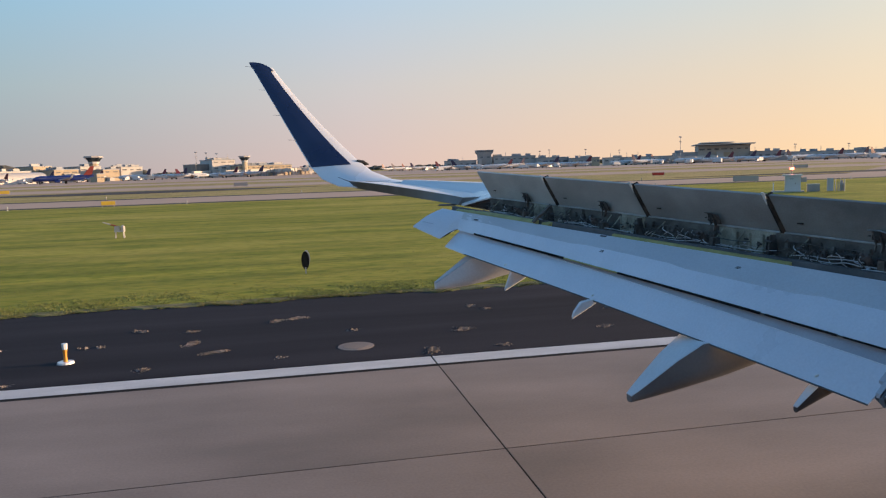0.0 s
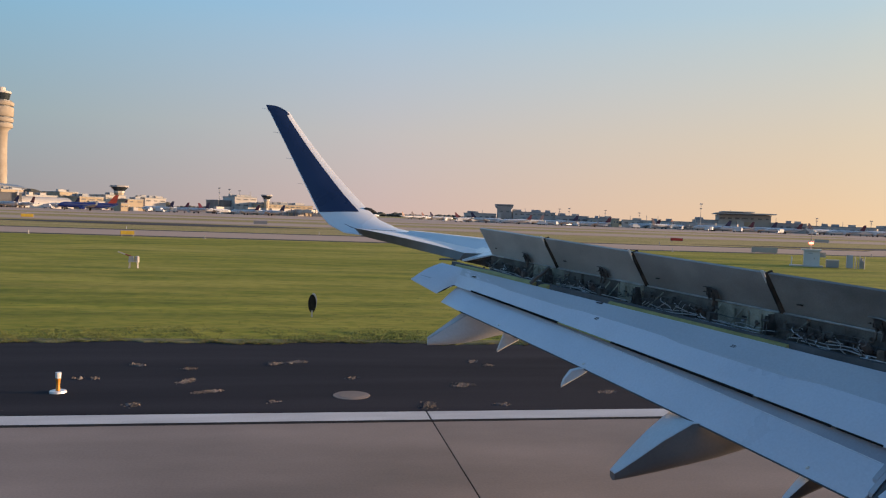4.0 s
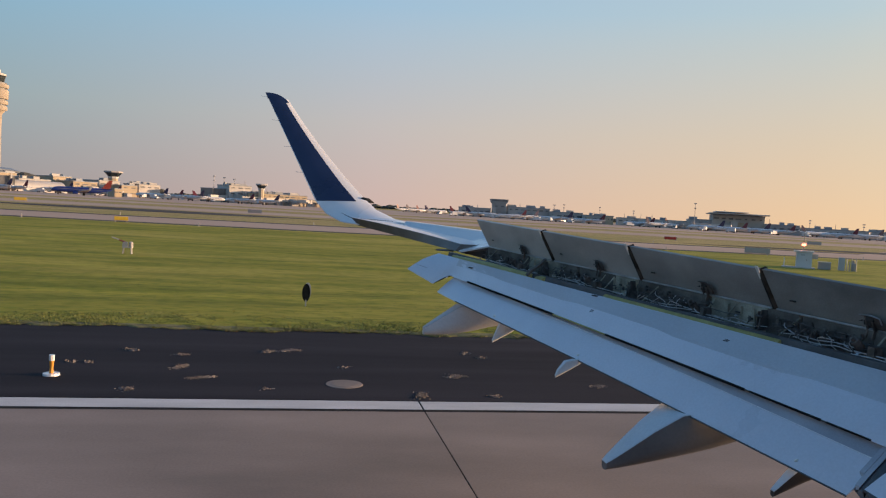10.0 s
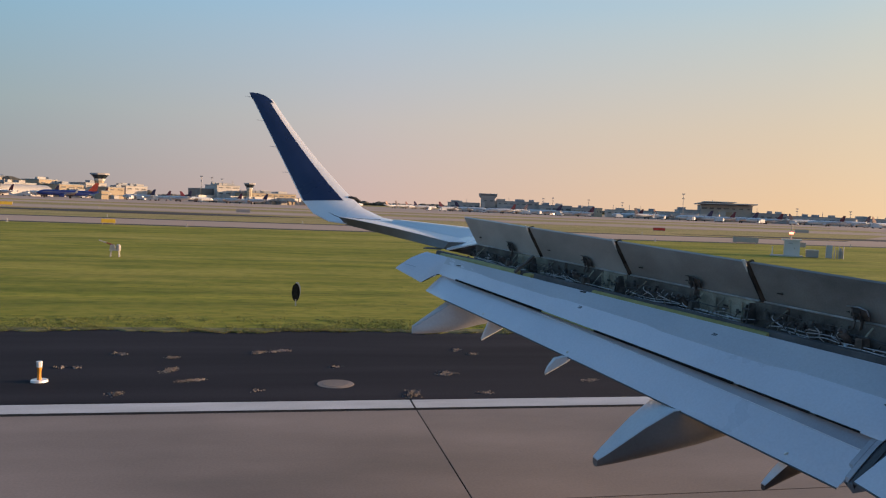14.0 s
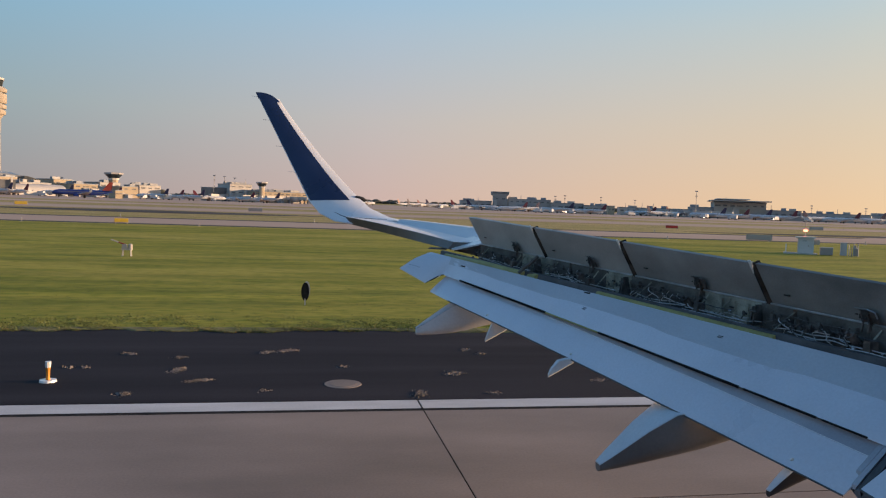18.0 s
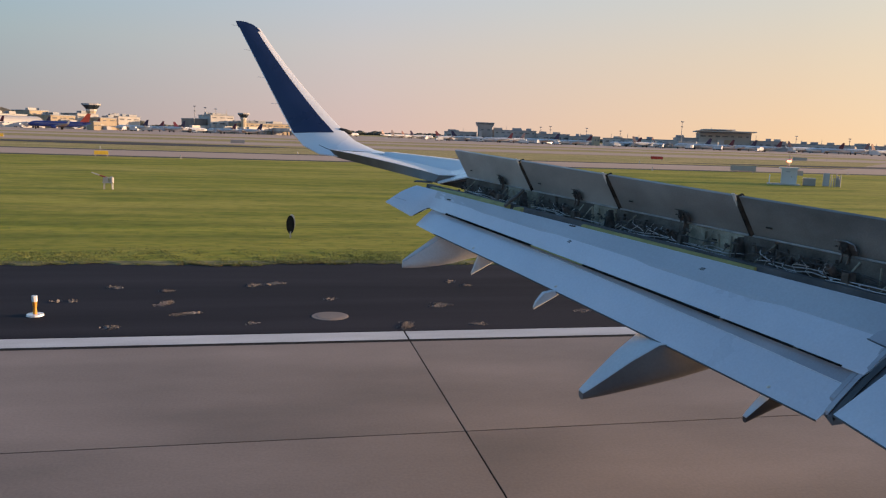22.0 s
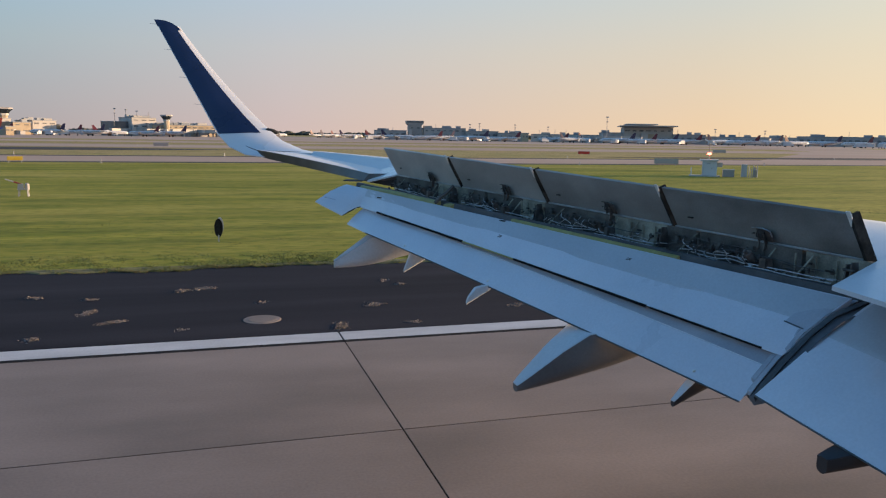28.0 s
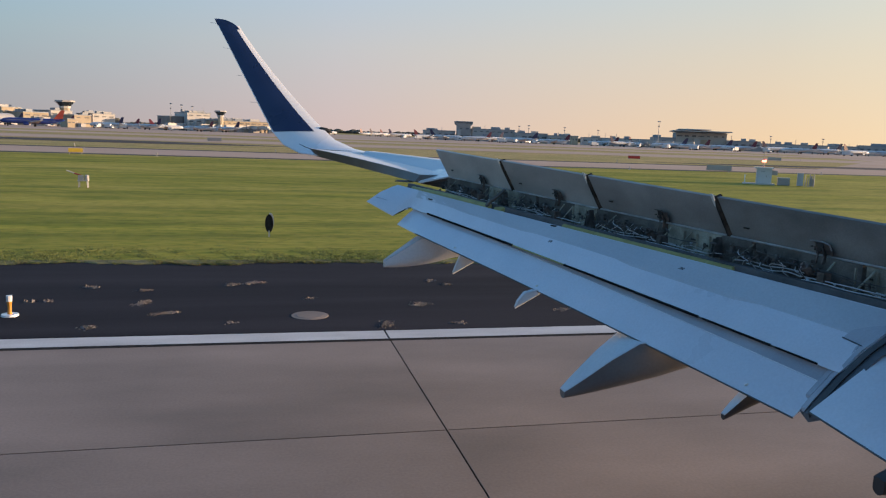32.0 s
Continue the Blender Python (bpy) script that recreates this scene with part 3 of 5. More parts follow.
part("slot_seal", slot_run(9.35, 7.72, .012, .013), RUBBER, wing, "black rubber seal")
part("slot_edge", slot_run(7.72, 6.95, .009, .009), PRIMER, wing, "yellow-green primed slot edge")
part("slot_seal", slot_run(6.95, 5.42, .011, .012), RUBBER, wing, "black rubber seal")
part("slot_seal", slot_run(5.38, 4.80, .009, .010), RUBBER, wing, "black rubber seal")
part("slot_seal", slot_run(4.76, 4.45, .008, .008), RUBBER, wing, "black rubber seal")
for y in (5.40, 4.78):
    part("seal_end", slot_run(y + .03, y - .03, .007, .007, 2), ACTUATOR, wing, "bare copper-brown seal end")
for a, b, bow in ((TRAIL[0], TRAIL[1], .018), ((3.56, 4.19, 2.23), (3.66, 1.22, 1.93), 0)):
    pts = [mix3(a, b, k / 16) for k in range(17)]
    part("trailing_strip", Shape().tube([(p[0] - .004, p[1], p[2] - .008 + bow * 4 * (k / 16) * (1 - k / 16)) for k, p in enumerate(pts)], .007, 5), LIP_GREY, wing, "dark trailing edge strip")
# inboard flap and the dark joint between it and the outer flaps
rings = []
for k in range(13):
    t = k / 12
    y = 4.19 - 2.97 * t
    f = mix3((4.5, 4.19, 2.83), (4.62, 1.22, 2.55), t)
    r = mix3((3.56, 4.19, 2.23), (3.66, 1.22, 1.93), t)
    rings.append(flap_ring(f, r, .05, .13))
part("inboard_flap", Shape().loft(rings), FLAP_GREY, wing, "pale blue-grey inboard flap", True)
chord = [(4.52, 2.82), (4.22, 2.73), (4.02, 2.6), (3.82, 2.42), (3.68, 2.27), (3.62, 2.2)]
for off, w, dz, m, nm in ((4.265, .20, -.03, JOINT_GREY, "joint_strip"), (4.255, .05, -.004, LIP_GREY, "joint_seal"), (4.325, .045, -.002, FLAP_DARKER, "joint_rail")):
    s = Shape().loft([[(x, off - w / 2, z + dz), (x, off, z + dz + .008), (x, off + w / 2, z + dz), (x, off, z + dz - .05)] for x, z in chord])
    part(nm, s, m, wing, "", True)
s = Shape().loft([[(x, 4.345, z + .004), (x, 4.385, z + .008), (x, 4.385, z - .03), (x, 4.345, z - .03)] for x, z in chord[1:-1]])
part("joint_rail", s, FLAP_DARKER, wing, "grey metal joint rail")
# wing box: rear spar, skins and leading edge
rings = []


def box_ring(y):
    if y <= 10.3:
        h = at_y(*HINGE, y)
        hx, hz = h[0] + .03, h[2] - .015
    else:
        hx, hz = 2.74 - .238 * (y - 10.3), 3.375 + .022 * (y - 10.3)
    lx = 2.3 + .5 * (14.3 - y)
    depth = .13 + .034 * (14.3 - y)
    c = lx - hx
    hump = .15 if y > 9 else .10
    return [(hx, y, hz), (hx + .3 * c, y, hz + hump), (hx + .6 * c, y, hz + hump), (hx + .85 * c, y, hz + .05), (lx, y, hz - depth * .3),
            (hx + .85 * c, y, hz - depth * .8), (hx + .5 * c, y, hz - depth), (hx, y, hz - depth * .8)]


for k in range(29):
    rings.append(box_ring(14.3 - 14.6 * k / 28))
part("wing_box", Shape().loft(rings), WING_GREY, wing, "white and grey main wing skin", True)
# raised aileron; the shade on its underside is put into the dark grey
rings, tops = [], []
for k in range(11):
    t = k / 10
    y = 14.45 - 3.9 * t
    up = mix3((.925, 14.45, 3.622), (2.204, 10.55, 3.391), t)
    up = (up[0], y, up[2] + .02 * 4 * t * (1 - t))
    lo = mix3((1.06, 14.45, 3.482), (2.13, 10.55, 3.295), t)
    hx, hz = 2.70 - .238 * (y - 10.3), 3.20 + .045 * (y - 10.55)
    rings.append([up, (hx, y, hz + .185), (hx + .02, y, hz + .08), (hx, y, hz - .01), lo])
    tops.append([(up[0] + .004, y, up[2] + .002), (hx + .05, y, hz + .19), (hx + .05, y, hz + .196), (up[0] + .004, y, up[2] + .008)])
ail = part("aileron", Shape().loft(rings), UNDER_SHADE, wing, "raised aileron, underside shade as dark grey", True)
part("aileron_top", Shape().loft(tops), WING_GREY, ail, "pale upper skin of the aileron")
s = Shape().prism([(2.165, 10.75, 3.307), (2.187, 10.45, 3.302), (2.391, 10.3, 3.363), (2.56, 10.25, 3.405), (2.66, 10.25, 3.45), (2.6, 11.0, 3.47), (2.327, 10.95, 3.381)], (0, 0, -.02))
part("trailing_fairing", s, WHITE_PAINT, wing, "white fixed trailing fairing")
# a solid dark wedge: the gap's shade as colour
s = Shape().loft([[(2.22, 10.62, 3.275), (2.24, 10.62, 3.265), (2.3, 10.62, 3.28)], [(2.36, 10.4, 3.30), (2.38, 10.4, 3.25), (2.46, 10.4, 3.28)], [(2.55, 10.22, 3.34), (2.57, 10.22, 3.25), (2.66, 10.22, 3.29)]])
part("fairing_gap", s, DARK, wing, "dark wedge painted as the shade under the fairing")
part("wear_tip", Shape().prism([(1.90, 10.85, 3.285), (2.13, 10.7, 3.285), (2.17, 10.74, 3.30), (1.95, 10.9, 3.297)], (0, 0, -.012)), LIP_GREY, wing, "dark trailing tip")
# white upper panel inboard of the spoilers
s = Shape()
s.prism([(4.68, 4.355, 3.085), (3.915, 3.98, 3.0), (3.85, 3.49, 2.995), (3.75, 2.6, 2.97), (5.3, 2.6, 3.06), (5.3, 4.355, 3.19)], (0, 0, -.03))
part("root_panel", s, WING_GREY, wing, "pale fixed panel at the wing root")

# winglet
stations = [((1.1, 14.3, 3.50), (2.3, 14.3, 3.53)), ((.75, 14.72, 3.53), (1.80, 14.75, 3.63)), ((.47, 15.02, 3.67), (1.45, 15.1, 3.79)), ((.27, 15.35, 3.90), (1.20, 15.4, 4.03))]
BASE, TIP = stations[-1], ((-.80, 16.2, 6.00), (-.36, 16.2, 5.93))
for k in range(1, 9):
    le = mix3(BASE[1], TIP[1], k / 8)
    stations.append((mix3(BASE[0], TIP[0], k / 8), (le[0] - .075 * 4 * (k / 8) * (1 - k / 8), le[1], le[2])))


def winglet_ring(te, le, k, lift=0.0, lo=0.0, hi=1.0):
    te, le = Vector(te), Vector(le)
    side = Vector((0, -1, 0.15)) if k >= 3 else Vector((0, -.35 * k / 3, 1)).normalized()
    th = .055 * (te - le).length + lift
    inner = [te.lerp(le, lo + (hi - lo) * t) + side * th * w for t, w in ((0, .12), (.3, .8), (.6, 1), (.85, .75))]
    outer = [te.lerp(le, lo + (hi - lo) * t) - side * th * w for t, w in ((.85, .75), (.6, 1), (.3, .8), (0, .12))]
    return inner + [te.lerp(le, hi)] + outer


part("winglet", Shape().loft([winglet_ring(a, b, i) for i, (a, b) in enumerate(stations)]), WHITE_PAINT, wing, "white upturned winglet", True)


def painted(ts, side):
    """A painted skin 3 mm proud of the winglet's face, from the trailing edge to three quarters of the chord."""
    rows = []
    for i, (a, b) in enumerate(stations[3:]):
        te, le = Vector(a), Vector(b)
        th = .055 * (te - le).length + .004
        n = Vector((0, -1, .15)) * side
        row = [te.lerp(le, t) + n * (th * w + .002) for t, w in zip(ts, (.16, .55, .8, .95, 1, .92))]
        if i == 0 and side > 0:
            # the lower border runs level, a little down into the curve at the front
            c, d = Vector(stations[2][0]), Vector(stations[2][1])
            n2 = n.lerp(Vector((0, -.23, .97)), .3)
            row = [p.lerp(c.lerp(d, t) + n2 * th * w, .42 * t) + n2 * .006 * t for p, t, w in zip(row, ts, (.16, .55, .8, .95, 1, .92))]
        rows.append(row)
    inner = [[p - Vector((0, -1, .15)) * side * .003 for p in r] for r in rows]
    return Shape().loft([r + list(reversed(q)) for r, q in zip(rows, inner)])


winglet = wing.children[-1]
# the navy stops short; the white rim stands for the sunlit trailing edge
skin = painted((.022, .16, .3, .45, .6, .765), 1)
part("paint_panel", skin, NAVY_PAINT, winglet, "glossy navy blue painted panel", True)
part("paint_panel", painted((.022, .16, .3, .45, .6, .765), -1), NAVY_PAINT, winglet, "glossy navy blue painted panel", True)
crown = [(-.775, 5.93), (-.83, 6.05), (-.76, 6.056), (-.685, 6.05), (-.61, 6.038), (-.54, 6.014), (-.48, 5.985), (-.425, 5.946), (-.38, 5.908), (-.345, 5.868), (-.435, 5.875), (-.50, 5.93)]
s = Shape().loft([[(x, 16.2 + d + .4 * (z - 5.93), z) for x, z in (crown if abs(d) < .03 else [(x * .985 - .009, z - .006) for x, z in crown])] for d in (-.034, -.024, .024, .034)])
part("tip_cap", s, NAVY_PAINT, winglet, "navy blue winglet tip cap")
for t in (.98, .75, .5, .26):
    p = Vector(mix3(BASE[0], TIP[0], t))
    part("static_wick", Shape().tube([p, p + Vector((-.13, 0, .008))], .003, 5), FLAP_DARKER, winglet)
part("navigation_light", Shape().ring_x([(1.14, 3.99, .01), (1.2, 3.985, .045), (1.32, 3.96, .05), (1.42, 3.93, .01)], 8, 15.36), DARK, winglet, "dark navigation light fairing", True)
part("winglet_seam", Shape().tube([(.74, 14.5, 3.70), (.86, 14.46, 3.645), (.93, 14.42, 3.62), (1.3, 14.36, 3.605), (1.7, 14.34, 3.60)], [.003, .007, .006, .005, .003], 5), LIP_GREY, winglet, "dark seam at the winglet's foot")

# spoilers with brackets, cavity and plumbing
bounds = [10.2, 8.85, 7.47, 5.97, 4.40]
ACT = (.60, .57, .54, .52)   # where each spoiler's actuator sits along it
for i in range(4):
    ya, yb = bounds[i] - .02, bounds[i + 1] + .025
    # the panels darken step by step from outboard to inboard
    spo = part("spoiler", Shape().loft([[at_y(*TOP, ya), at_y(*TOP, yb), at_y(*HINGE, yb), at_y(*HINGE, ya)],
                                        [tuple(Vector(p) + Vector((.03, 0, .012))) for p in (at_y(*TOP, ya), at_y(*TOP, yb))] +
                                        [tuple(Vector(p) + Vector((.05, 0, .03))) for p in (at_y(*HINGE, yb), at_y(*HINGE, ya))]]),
               (SPOILER_UNDER, SPOILER_DULL, SPOILER_DARK, SPOILER_DARKEST)[i], wing, "dark grey raised spoiler panel" if i == 3 else "grey raised spoiler panel")
    ha, hb = Vector(at_y(*HINGE, ya)), Vector(at_y(*HINGE, yb))
    part("hinge_strip", Shape().loft([[p + Vector(o) for o in ((-.034, 0, .006), (-.022, 0, .016), (-.016, 0, .010), (-.028, 0, -.002))] for p in (ha, hb)]), PIPE, spo, "pale hinge strip")
    # end bracket at the inboard edge
    ta, tb = Vector(at_y(*TOP, yb)), Vector(at_y(*HINGE, yb))
    part("edge_seal", Shape().loft([[ta.lerp(tb, t) + Vector((-.012, d, .0)) for d in (.0, -.028)] + [ta.lerp(tb, t) + Vector((.062, d, .035)) for d in (-.028, .0)] for t in (0.03, .5, 1.0, 1.3)]),
         EDGE_SEAL, spo, "black edge seal")
    # the light that the tip catches is put into its pale colour
    part("seal_tip", Shape().loft([[ta.lerp(tb, t) + Vector((-.018, d, .0)) for d in (.004, -w)] + [ta.lerp(tb, t) + Vector((-.010, d, .004)) for d in (-w, .004)] for t, w in ((-.06, .036), (.05, .036), (.26, .004))]),
         SEAL_TIP, spo, "seal tip with its light painted pale")
    # actuator horn on the panel's underside
    ym = ya + (yb - ya) * ACT[i]
    tm, hm = Vector(at_y(*TOP, ym)), Vector(at_y(*HINGE, ym))
    face = (tm - hm).normalized()
    off = Vector((-.014, 0, 0))
    fan = [hm.lerp(tm, u) + off + Vector((0, v, 0)) for u, v in ((.05, .10), (.20, .20), (.335, .245), (.36, .19), (.345, .05), (.355, -.06), (.31, -.13), (.18, -.13), (.05, -.11))]
    part("actuator_plate", Shape().prism(fan, (.012, 0, 0)), ACTUATOR, spo, "dark fan-shaped actuator plate")
    rim = [p + Vector((-.006, 0, 0)) for p in fan[1:8]]
    part("plate_rim", Shape().tube(rim, .006 if i == 3 else .004, 5), STEEL if i == 3 else GREASY, spo, "raised rim of the actuator plate")
    # dark boxes on the plate; their colour is the shade inside its holes
    for u, v in ((.24, .10), (.27, -.02), (.17, .02)):
        part("plate_hollow", Shape().box(tuple(hm.lerp(tm, u) + Vector((-.018, v, 0))), (.012, .07, .035), 6), DARK, spo)
    for d in (-.04, .03):
        s = Shape().loft([[hm.lerp(tm, .26) + Vector((-.012, d + e, 0)) for e in (-.005, .005)] + [hm.lerp(tm, .26) + Vector((-.022, d + e, 0)) for e in (.007, -.007)],
                          [hm.lerp(tm, .05) + Vector((-.012, d + e, 0)) for e in (-.008, .008)] + [hm.lerp(tm, .05) + Vector((-.036, d + e, -.01)) for e in (.008, -.008)],
                          [hm + Vector((-.03, d + e, -.05)) for e in (-.006, .006)] + [hm + Vector((-.06, d + e, -.06)) for e in (.006, -.006)]])
        part("actuator_lug", s, ACTUATOR, spo)

for k in range(20):
    ya, yb = 10.18 - 5.95 * k / 20, 10.18 - 5.95 * (k + 1) / 20 + .012
    a, b = Vector(at_y(*HINGE, ya)), Vector(at_y(*HINGE, yb))
    o = Vector((-.02 - .012 * (k % 3), 0, 0))
    # panels outboard of each actuator take the darker colour
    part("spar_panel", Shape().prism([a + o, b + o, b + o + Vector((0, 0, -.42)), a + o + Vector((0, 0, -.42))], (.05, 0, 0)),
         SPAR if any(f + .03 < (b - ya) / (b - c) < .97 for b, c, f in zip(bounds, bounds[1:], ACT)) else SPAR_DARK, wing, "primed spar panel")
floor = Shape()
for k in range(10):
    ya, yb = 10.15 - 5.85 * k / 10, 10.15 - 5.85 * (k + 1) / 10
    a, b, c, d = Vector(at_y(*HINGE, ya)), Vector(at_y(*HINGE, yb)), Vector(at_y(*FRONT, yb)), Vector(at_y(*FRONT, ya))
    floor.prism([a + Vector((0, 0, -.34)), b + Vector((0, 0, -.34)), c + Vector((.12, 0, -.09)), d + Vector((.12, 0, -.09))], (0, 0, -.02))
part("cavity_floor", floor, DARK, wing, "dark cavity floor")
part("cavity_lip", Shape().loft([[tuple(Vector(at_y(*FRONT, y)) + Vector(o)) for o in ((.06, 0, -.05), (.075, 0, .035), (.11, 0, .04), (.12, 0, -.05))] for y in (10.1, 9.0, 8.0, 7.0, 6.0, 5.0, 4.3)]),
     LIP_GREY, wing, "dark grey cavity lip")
for ya, yb, wide in ((9.95, 8.52, .03), (7.43, 5.62, .0), (8.42, 8.31, .03)):
    part("primer_edge", Shape().loft([[tuple(Vector(at_y(*FRONT, y)) + Vector(o)) for o in ((.02, 0, -.01), (.03, 0, .016), (.05 + w, 0, .022 + w * .5), (.055 + w, 0, -.03))] for y, w in ((ya, .004), ((ya + yb) / 2, wide), (yb, wide * .8))]),
         PRIMER, wing, "yellow-green primed edge")
part("cavity_bracket", Shape().tube([(2.567, 8.52, 3.159), (2.62, 8.48, 3.228), (2.682, 8.45, 3.277), (2.75, 8.4, 3.36)], [.022, .026, .022, .02], 6), SPAR_DARK, wing, "dark slanting bracket")

rnd = random.Random(11)


def cavity(y, back, drop):
    """A place in the cavity: back from the hinge line towards the flap, and below it."""
    h = Vector(at_y(*HINGE, y))
    return h + Vector((-back, 0, -drop))


def eased(pts, n=4):
    """A smooth run through the points."""
    out = []
    for i in range(len(pts) - 1):
        p0, p1, p2, p3 = pts[max(i - 1, 0)], pts[i], pts[i + 1], pts[min(i + 2, len(pts) - 1)]
        for k in range(n):
            t = k / n
            out.append(.5 * (2 * p1 + (p2 - p0) * t + (2 * p0 - 5 * p1 + 4 * p2 - p3) * t * t + (3 * p1 - p0 - 3 * p2 + p3) * t ** 3))
    return out + [pts[-1]]


def run(name, y0, y1, back, drop, sway, r, m, label):
    n = max(4, int(abs(y0 - y1) / .16))
    pts = [cavity(max(y0 + (y1 - y0) * j / n, 4.5), back + rnd.uniform(-.4, .4) * sway, drop + rnd.uniform(-1, 1) * sway) for j in range(n + 1)]
    part(name, Shape().tube(eased(pts, 3), r, 5), m, wing, label, True)


def fitting(y, back, drop, r, length, m, axis, name="pipe_fitting"):
    """A small union or stud on the plumbing."""
    c = cavity(max(y, 4.5), back, drop)
    d = Vector(axis).normalized() * length / 2
    part(name, Shape().tube([c - d, c - d * .4, c - d * .35, c + d * .35, c + d * .4, c + d], [r * .7, r * .7, r, r, r * .7, r * .7], 6), m, wing, "", True)


for i in range(4):
    b0, b1 = bounds[i], bounds[i + 1]
    act = b0 + (b1 - b0) * ACT[i]
    # two long pipes low in front, wavy up to the actuator and straight beyond it
    for q in range(3):
        run("hydraulic_pipe", b0 - .22 - .12 * q, act, .17 + .02 * q, .145 + .02 * q, .016, .0046, PIPE, "bright wavy hydraulic pipe")
        if q < 2:
            run("hydraulic_pipe", act, b1 + .05, .175 + .022 * q, .16 + .022 * q, .004, .0046, PIPE, "bright straight hydraulic pipe")
    run("hydraulic_pipe", b0 - .1, b1 + .2, .14, .10, .012, .004, GREASY, "thin dark hydraulic pipe")
    run("hydraulic_pipe", b0 - .1, act, .10, .06, .01, .004, SPAR_DARK, "thin dark hydraulic pipe")
    # tangle between the seam and the actuator: short bends at all slants, most of them oily
    for q in range(22):
        y0 = b0 - .12 - (b0 - act - .1) * (q + rnd.random()) / 22
        m = PIPE if q % 5 == 1 else STEEL if q % 7 == 3 else rnd.choice((GREASY, GREASY, SPAR_DARK, ACTUATOR))
        lean, bk, dr = rnd.uniform(-.14, .14), rnd.uniform(.05, .19), rnd.uniform(.05, .13)
        pts = [cavity(y0, bk, dr), cavity(y0 + lean * .2, bk + .025, dr + .03), cavity(y0 + lean * .8, bk + rnd.uniform(-.02, .03), dr + rnd.uniform(.05, .1)), cavity(y0 + lean, bk + .01, dr + rnd.uniform(.07, .13))]
        part("hydraulic_pipe", Shape().tube(eased(pts, 3), rnd.choice((.003, .0038, .0045)), 5), m, wing, "thin bent hydraulic pipe", True)
    for q in range(2):
        c, ph = b0 + (act - b0) * (.40 + .38 * q), rnd.uniform(0, 6)
        pts = [cavity(max(c + .10 * math.cos(g + ph), 4.5), .2 + .03 * math.sin(2 * g), .15 + .045 * math.sin(g + ph)) for g in (0, .7, 1.5, 2.3, 3.1, 3.9)]
        part("cable_loop", Shape().tube(eased(pts, 3), .004, 5), PIPE if q else GREASY, wing, "looped cable", True)
    for q in range(26):
        y0 = b0 - .05 - (b0 - act) * 1.1 * (q + rnd.random()) / 26
        fitting(y0, rnd.uniform(.05, .17), rnd.uniform(.05, .2), rnd.uniform(.008, .017), rnd.uniform(.025, .06), STEEL if q % 9 == 4 else rnd.choice((GREASY, DARK, ACTUATOR, GREASY, SPAR_DARK)), (rnd.gauss(0, .5), rnd.gauss(0, 1), rnd.gauss(0, 1)))
    for q in range(12):
        y0 = b0 - .06 - (b0 - act) * (q + .5) / 12
        s = Shape().box(tuple(cavity(y0, rnd.uniform(.04, .09), rnd.uniform(.05, .2))), (.03, rnd.uniform(.012, .05), rnd.uniform(.02, .06)), rnd.uniform(-20, 20), .8)
        part("bracket", s, rnd.choice((GREASY, DARK, ACTUATOR, SPAR_DARK)), wing)
    # the clean bay beyond the actuator: slanting struts, upright stiffeners, holes and clips
    for y0, lean in ((act - .12, .05), (b1 + .34, .07), (b0 - .26, .12)):
        part("strut", Shape().tube([cavity(y0, .05, .02), cavity(y0 + lean, .17, .24)], .008, 6), SPAR, wing, "pale slanting strut", True)
    for q in range(3):
        y0 = act - .2 - (act - b1 - .3) * (q + .5) / 3
        part("stiffener", Shape().box(tuple(cavity(max(y0, 4.5), .045, .13)), (.02, .012, .2)), SPAR, wing, "primed upright stiffener")
        part("access_slot", Shape().box(tuple(cavity(max(y0 - .1, 4.5), .052, .09 + .03 * (q % 2))), (.008, .07, .014)), DARK, wing, "dark access slot")
    fitting(b1 + .2, .055, .12, .026, .012, SPAR_DARK, (1, 0, 0), "lightening_hole")
    for q in range(9):
        y0 = act - .08 - (act - b1 - .12) * (q + rnd.random()) / 9
        if y0 > 4.55:
            fitting(y0, rnd.uniform(.07, .18), rnd.uniform(.1, .21), rnd.uniform(.006, .011), rnd.uniform(.02, .05), rnd.choice((GREASY, STEEL, SPAR_DARK)), (rnd.gauss(0, .4), rnd.gauss(0, 1), rnd.gauss(0, 1)), "pipe_clip")
    for q in range(4):
        y0 = act - .05 - (act - b1) * q / 5
        run("hydraulic_pipe", y0, y0 - .28, rnd.uniform(.07, .16), rnd.uniform(.1, .2), .015, .003, rnd.choice((GREASY, PIPE, SPAR_DARK)), "thin hydraulic pipe")
    # hinge fitting: two upright plates, a cross bolt and its cap
    y = b1 + .02
    base = cavity(y, .10, .10)
    fit = part("hinge_fitting", Shape().box(tuple(base), (.10, .018, .18), 0, .55).box(tuple(base + Vector((0, .05, -.01))), (.09, .016, .16), 0, .55), GREASY, wing, "dark upright hinge fitting")
    cap = Shape().ring_z([(-.03, .006), (-.026, .011), (.07, .011), (.074, .006)], 10)
    cap.v = [(base.x - .03 + xx, base.y + z, base.z + .03 + yy) for xx, yy, z in cap.v]
    part("cross_bolt", cap, GREASY, fit, "oily cross bolt", True)
    # actuator: cylinder, rod, valve blocks
    h = cavity(act, .12, .12)
    s = Shape().tube([h + Vector((.1, 0, -.12)), h + Vector((-.06, 0, .04))], .035, 10)
    s.tube([h + Vector((-.06, 0, .04)), h + Vector((-.09, 0, .06))], .014, 8)
    act_ob = part("actuator", s, ACTUATOR, wing, "oily brown spoiler actuator", True)
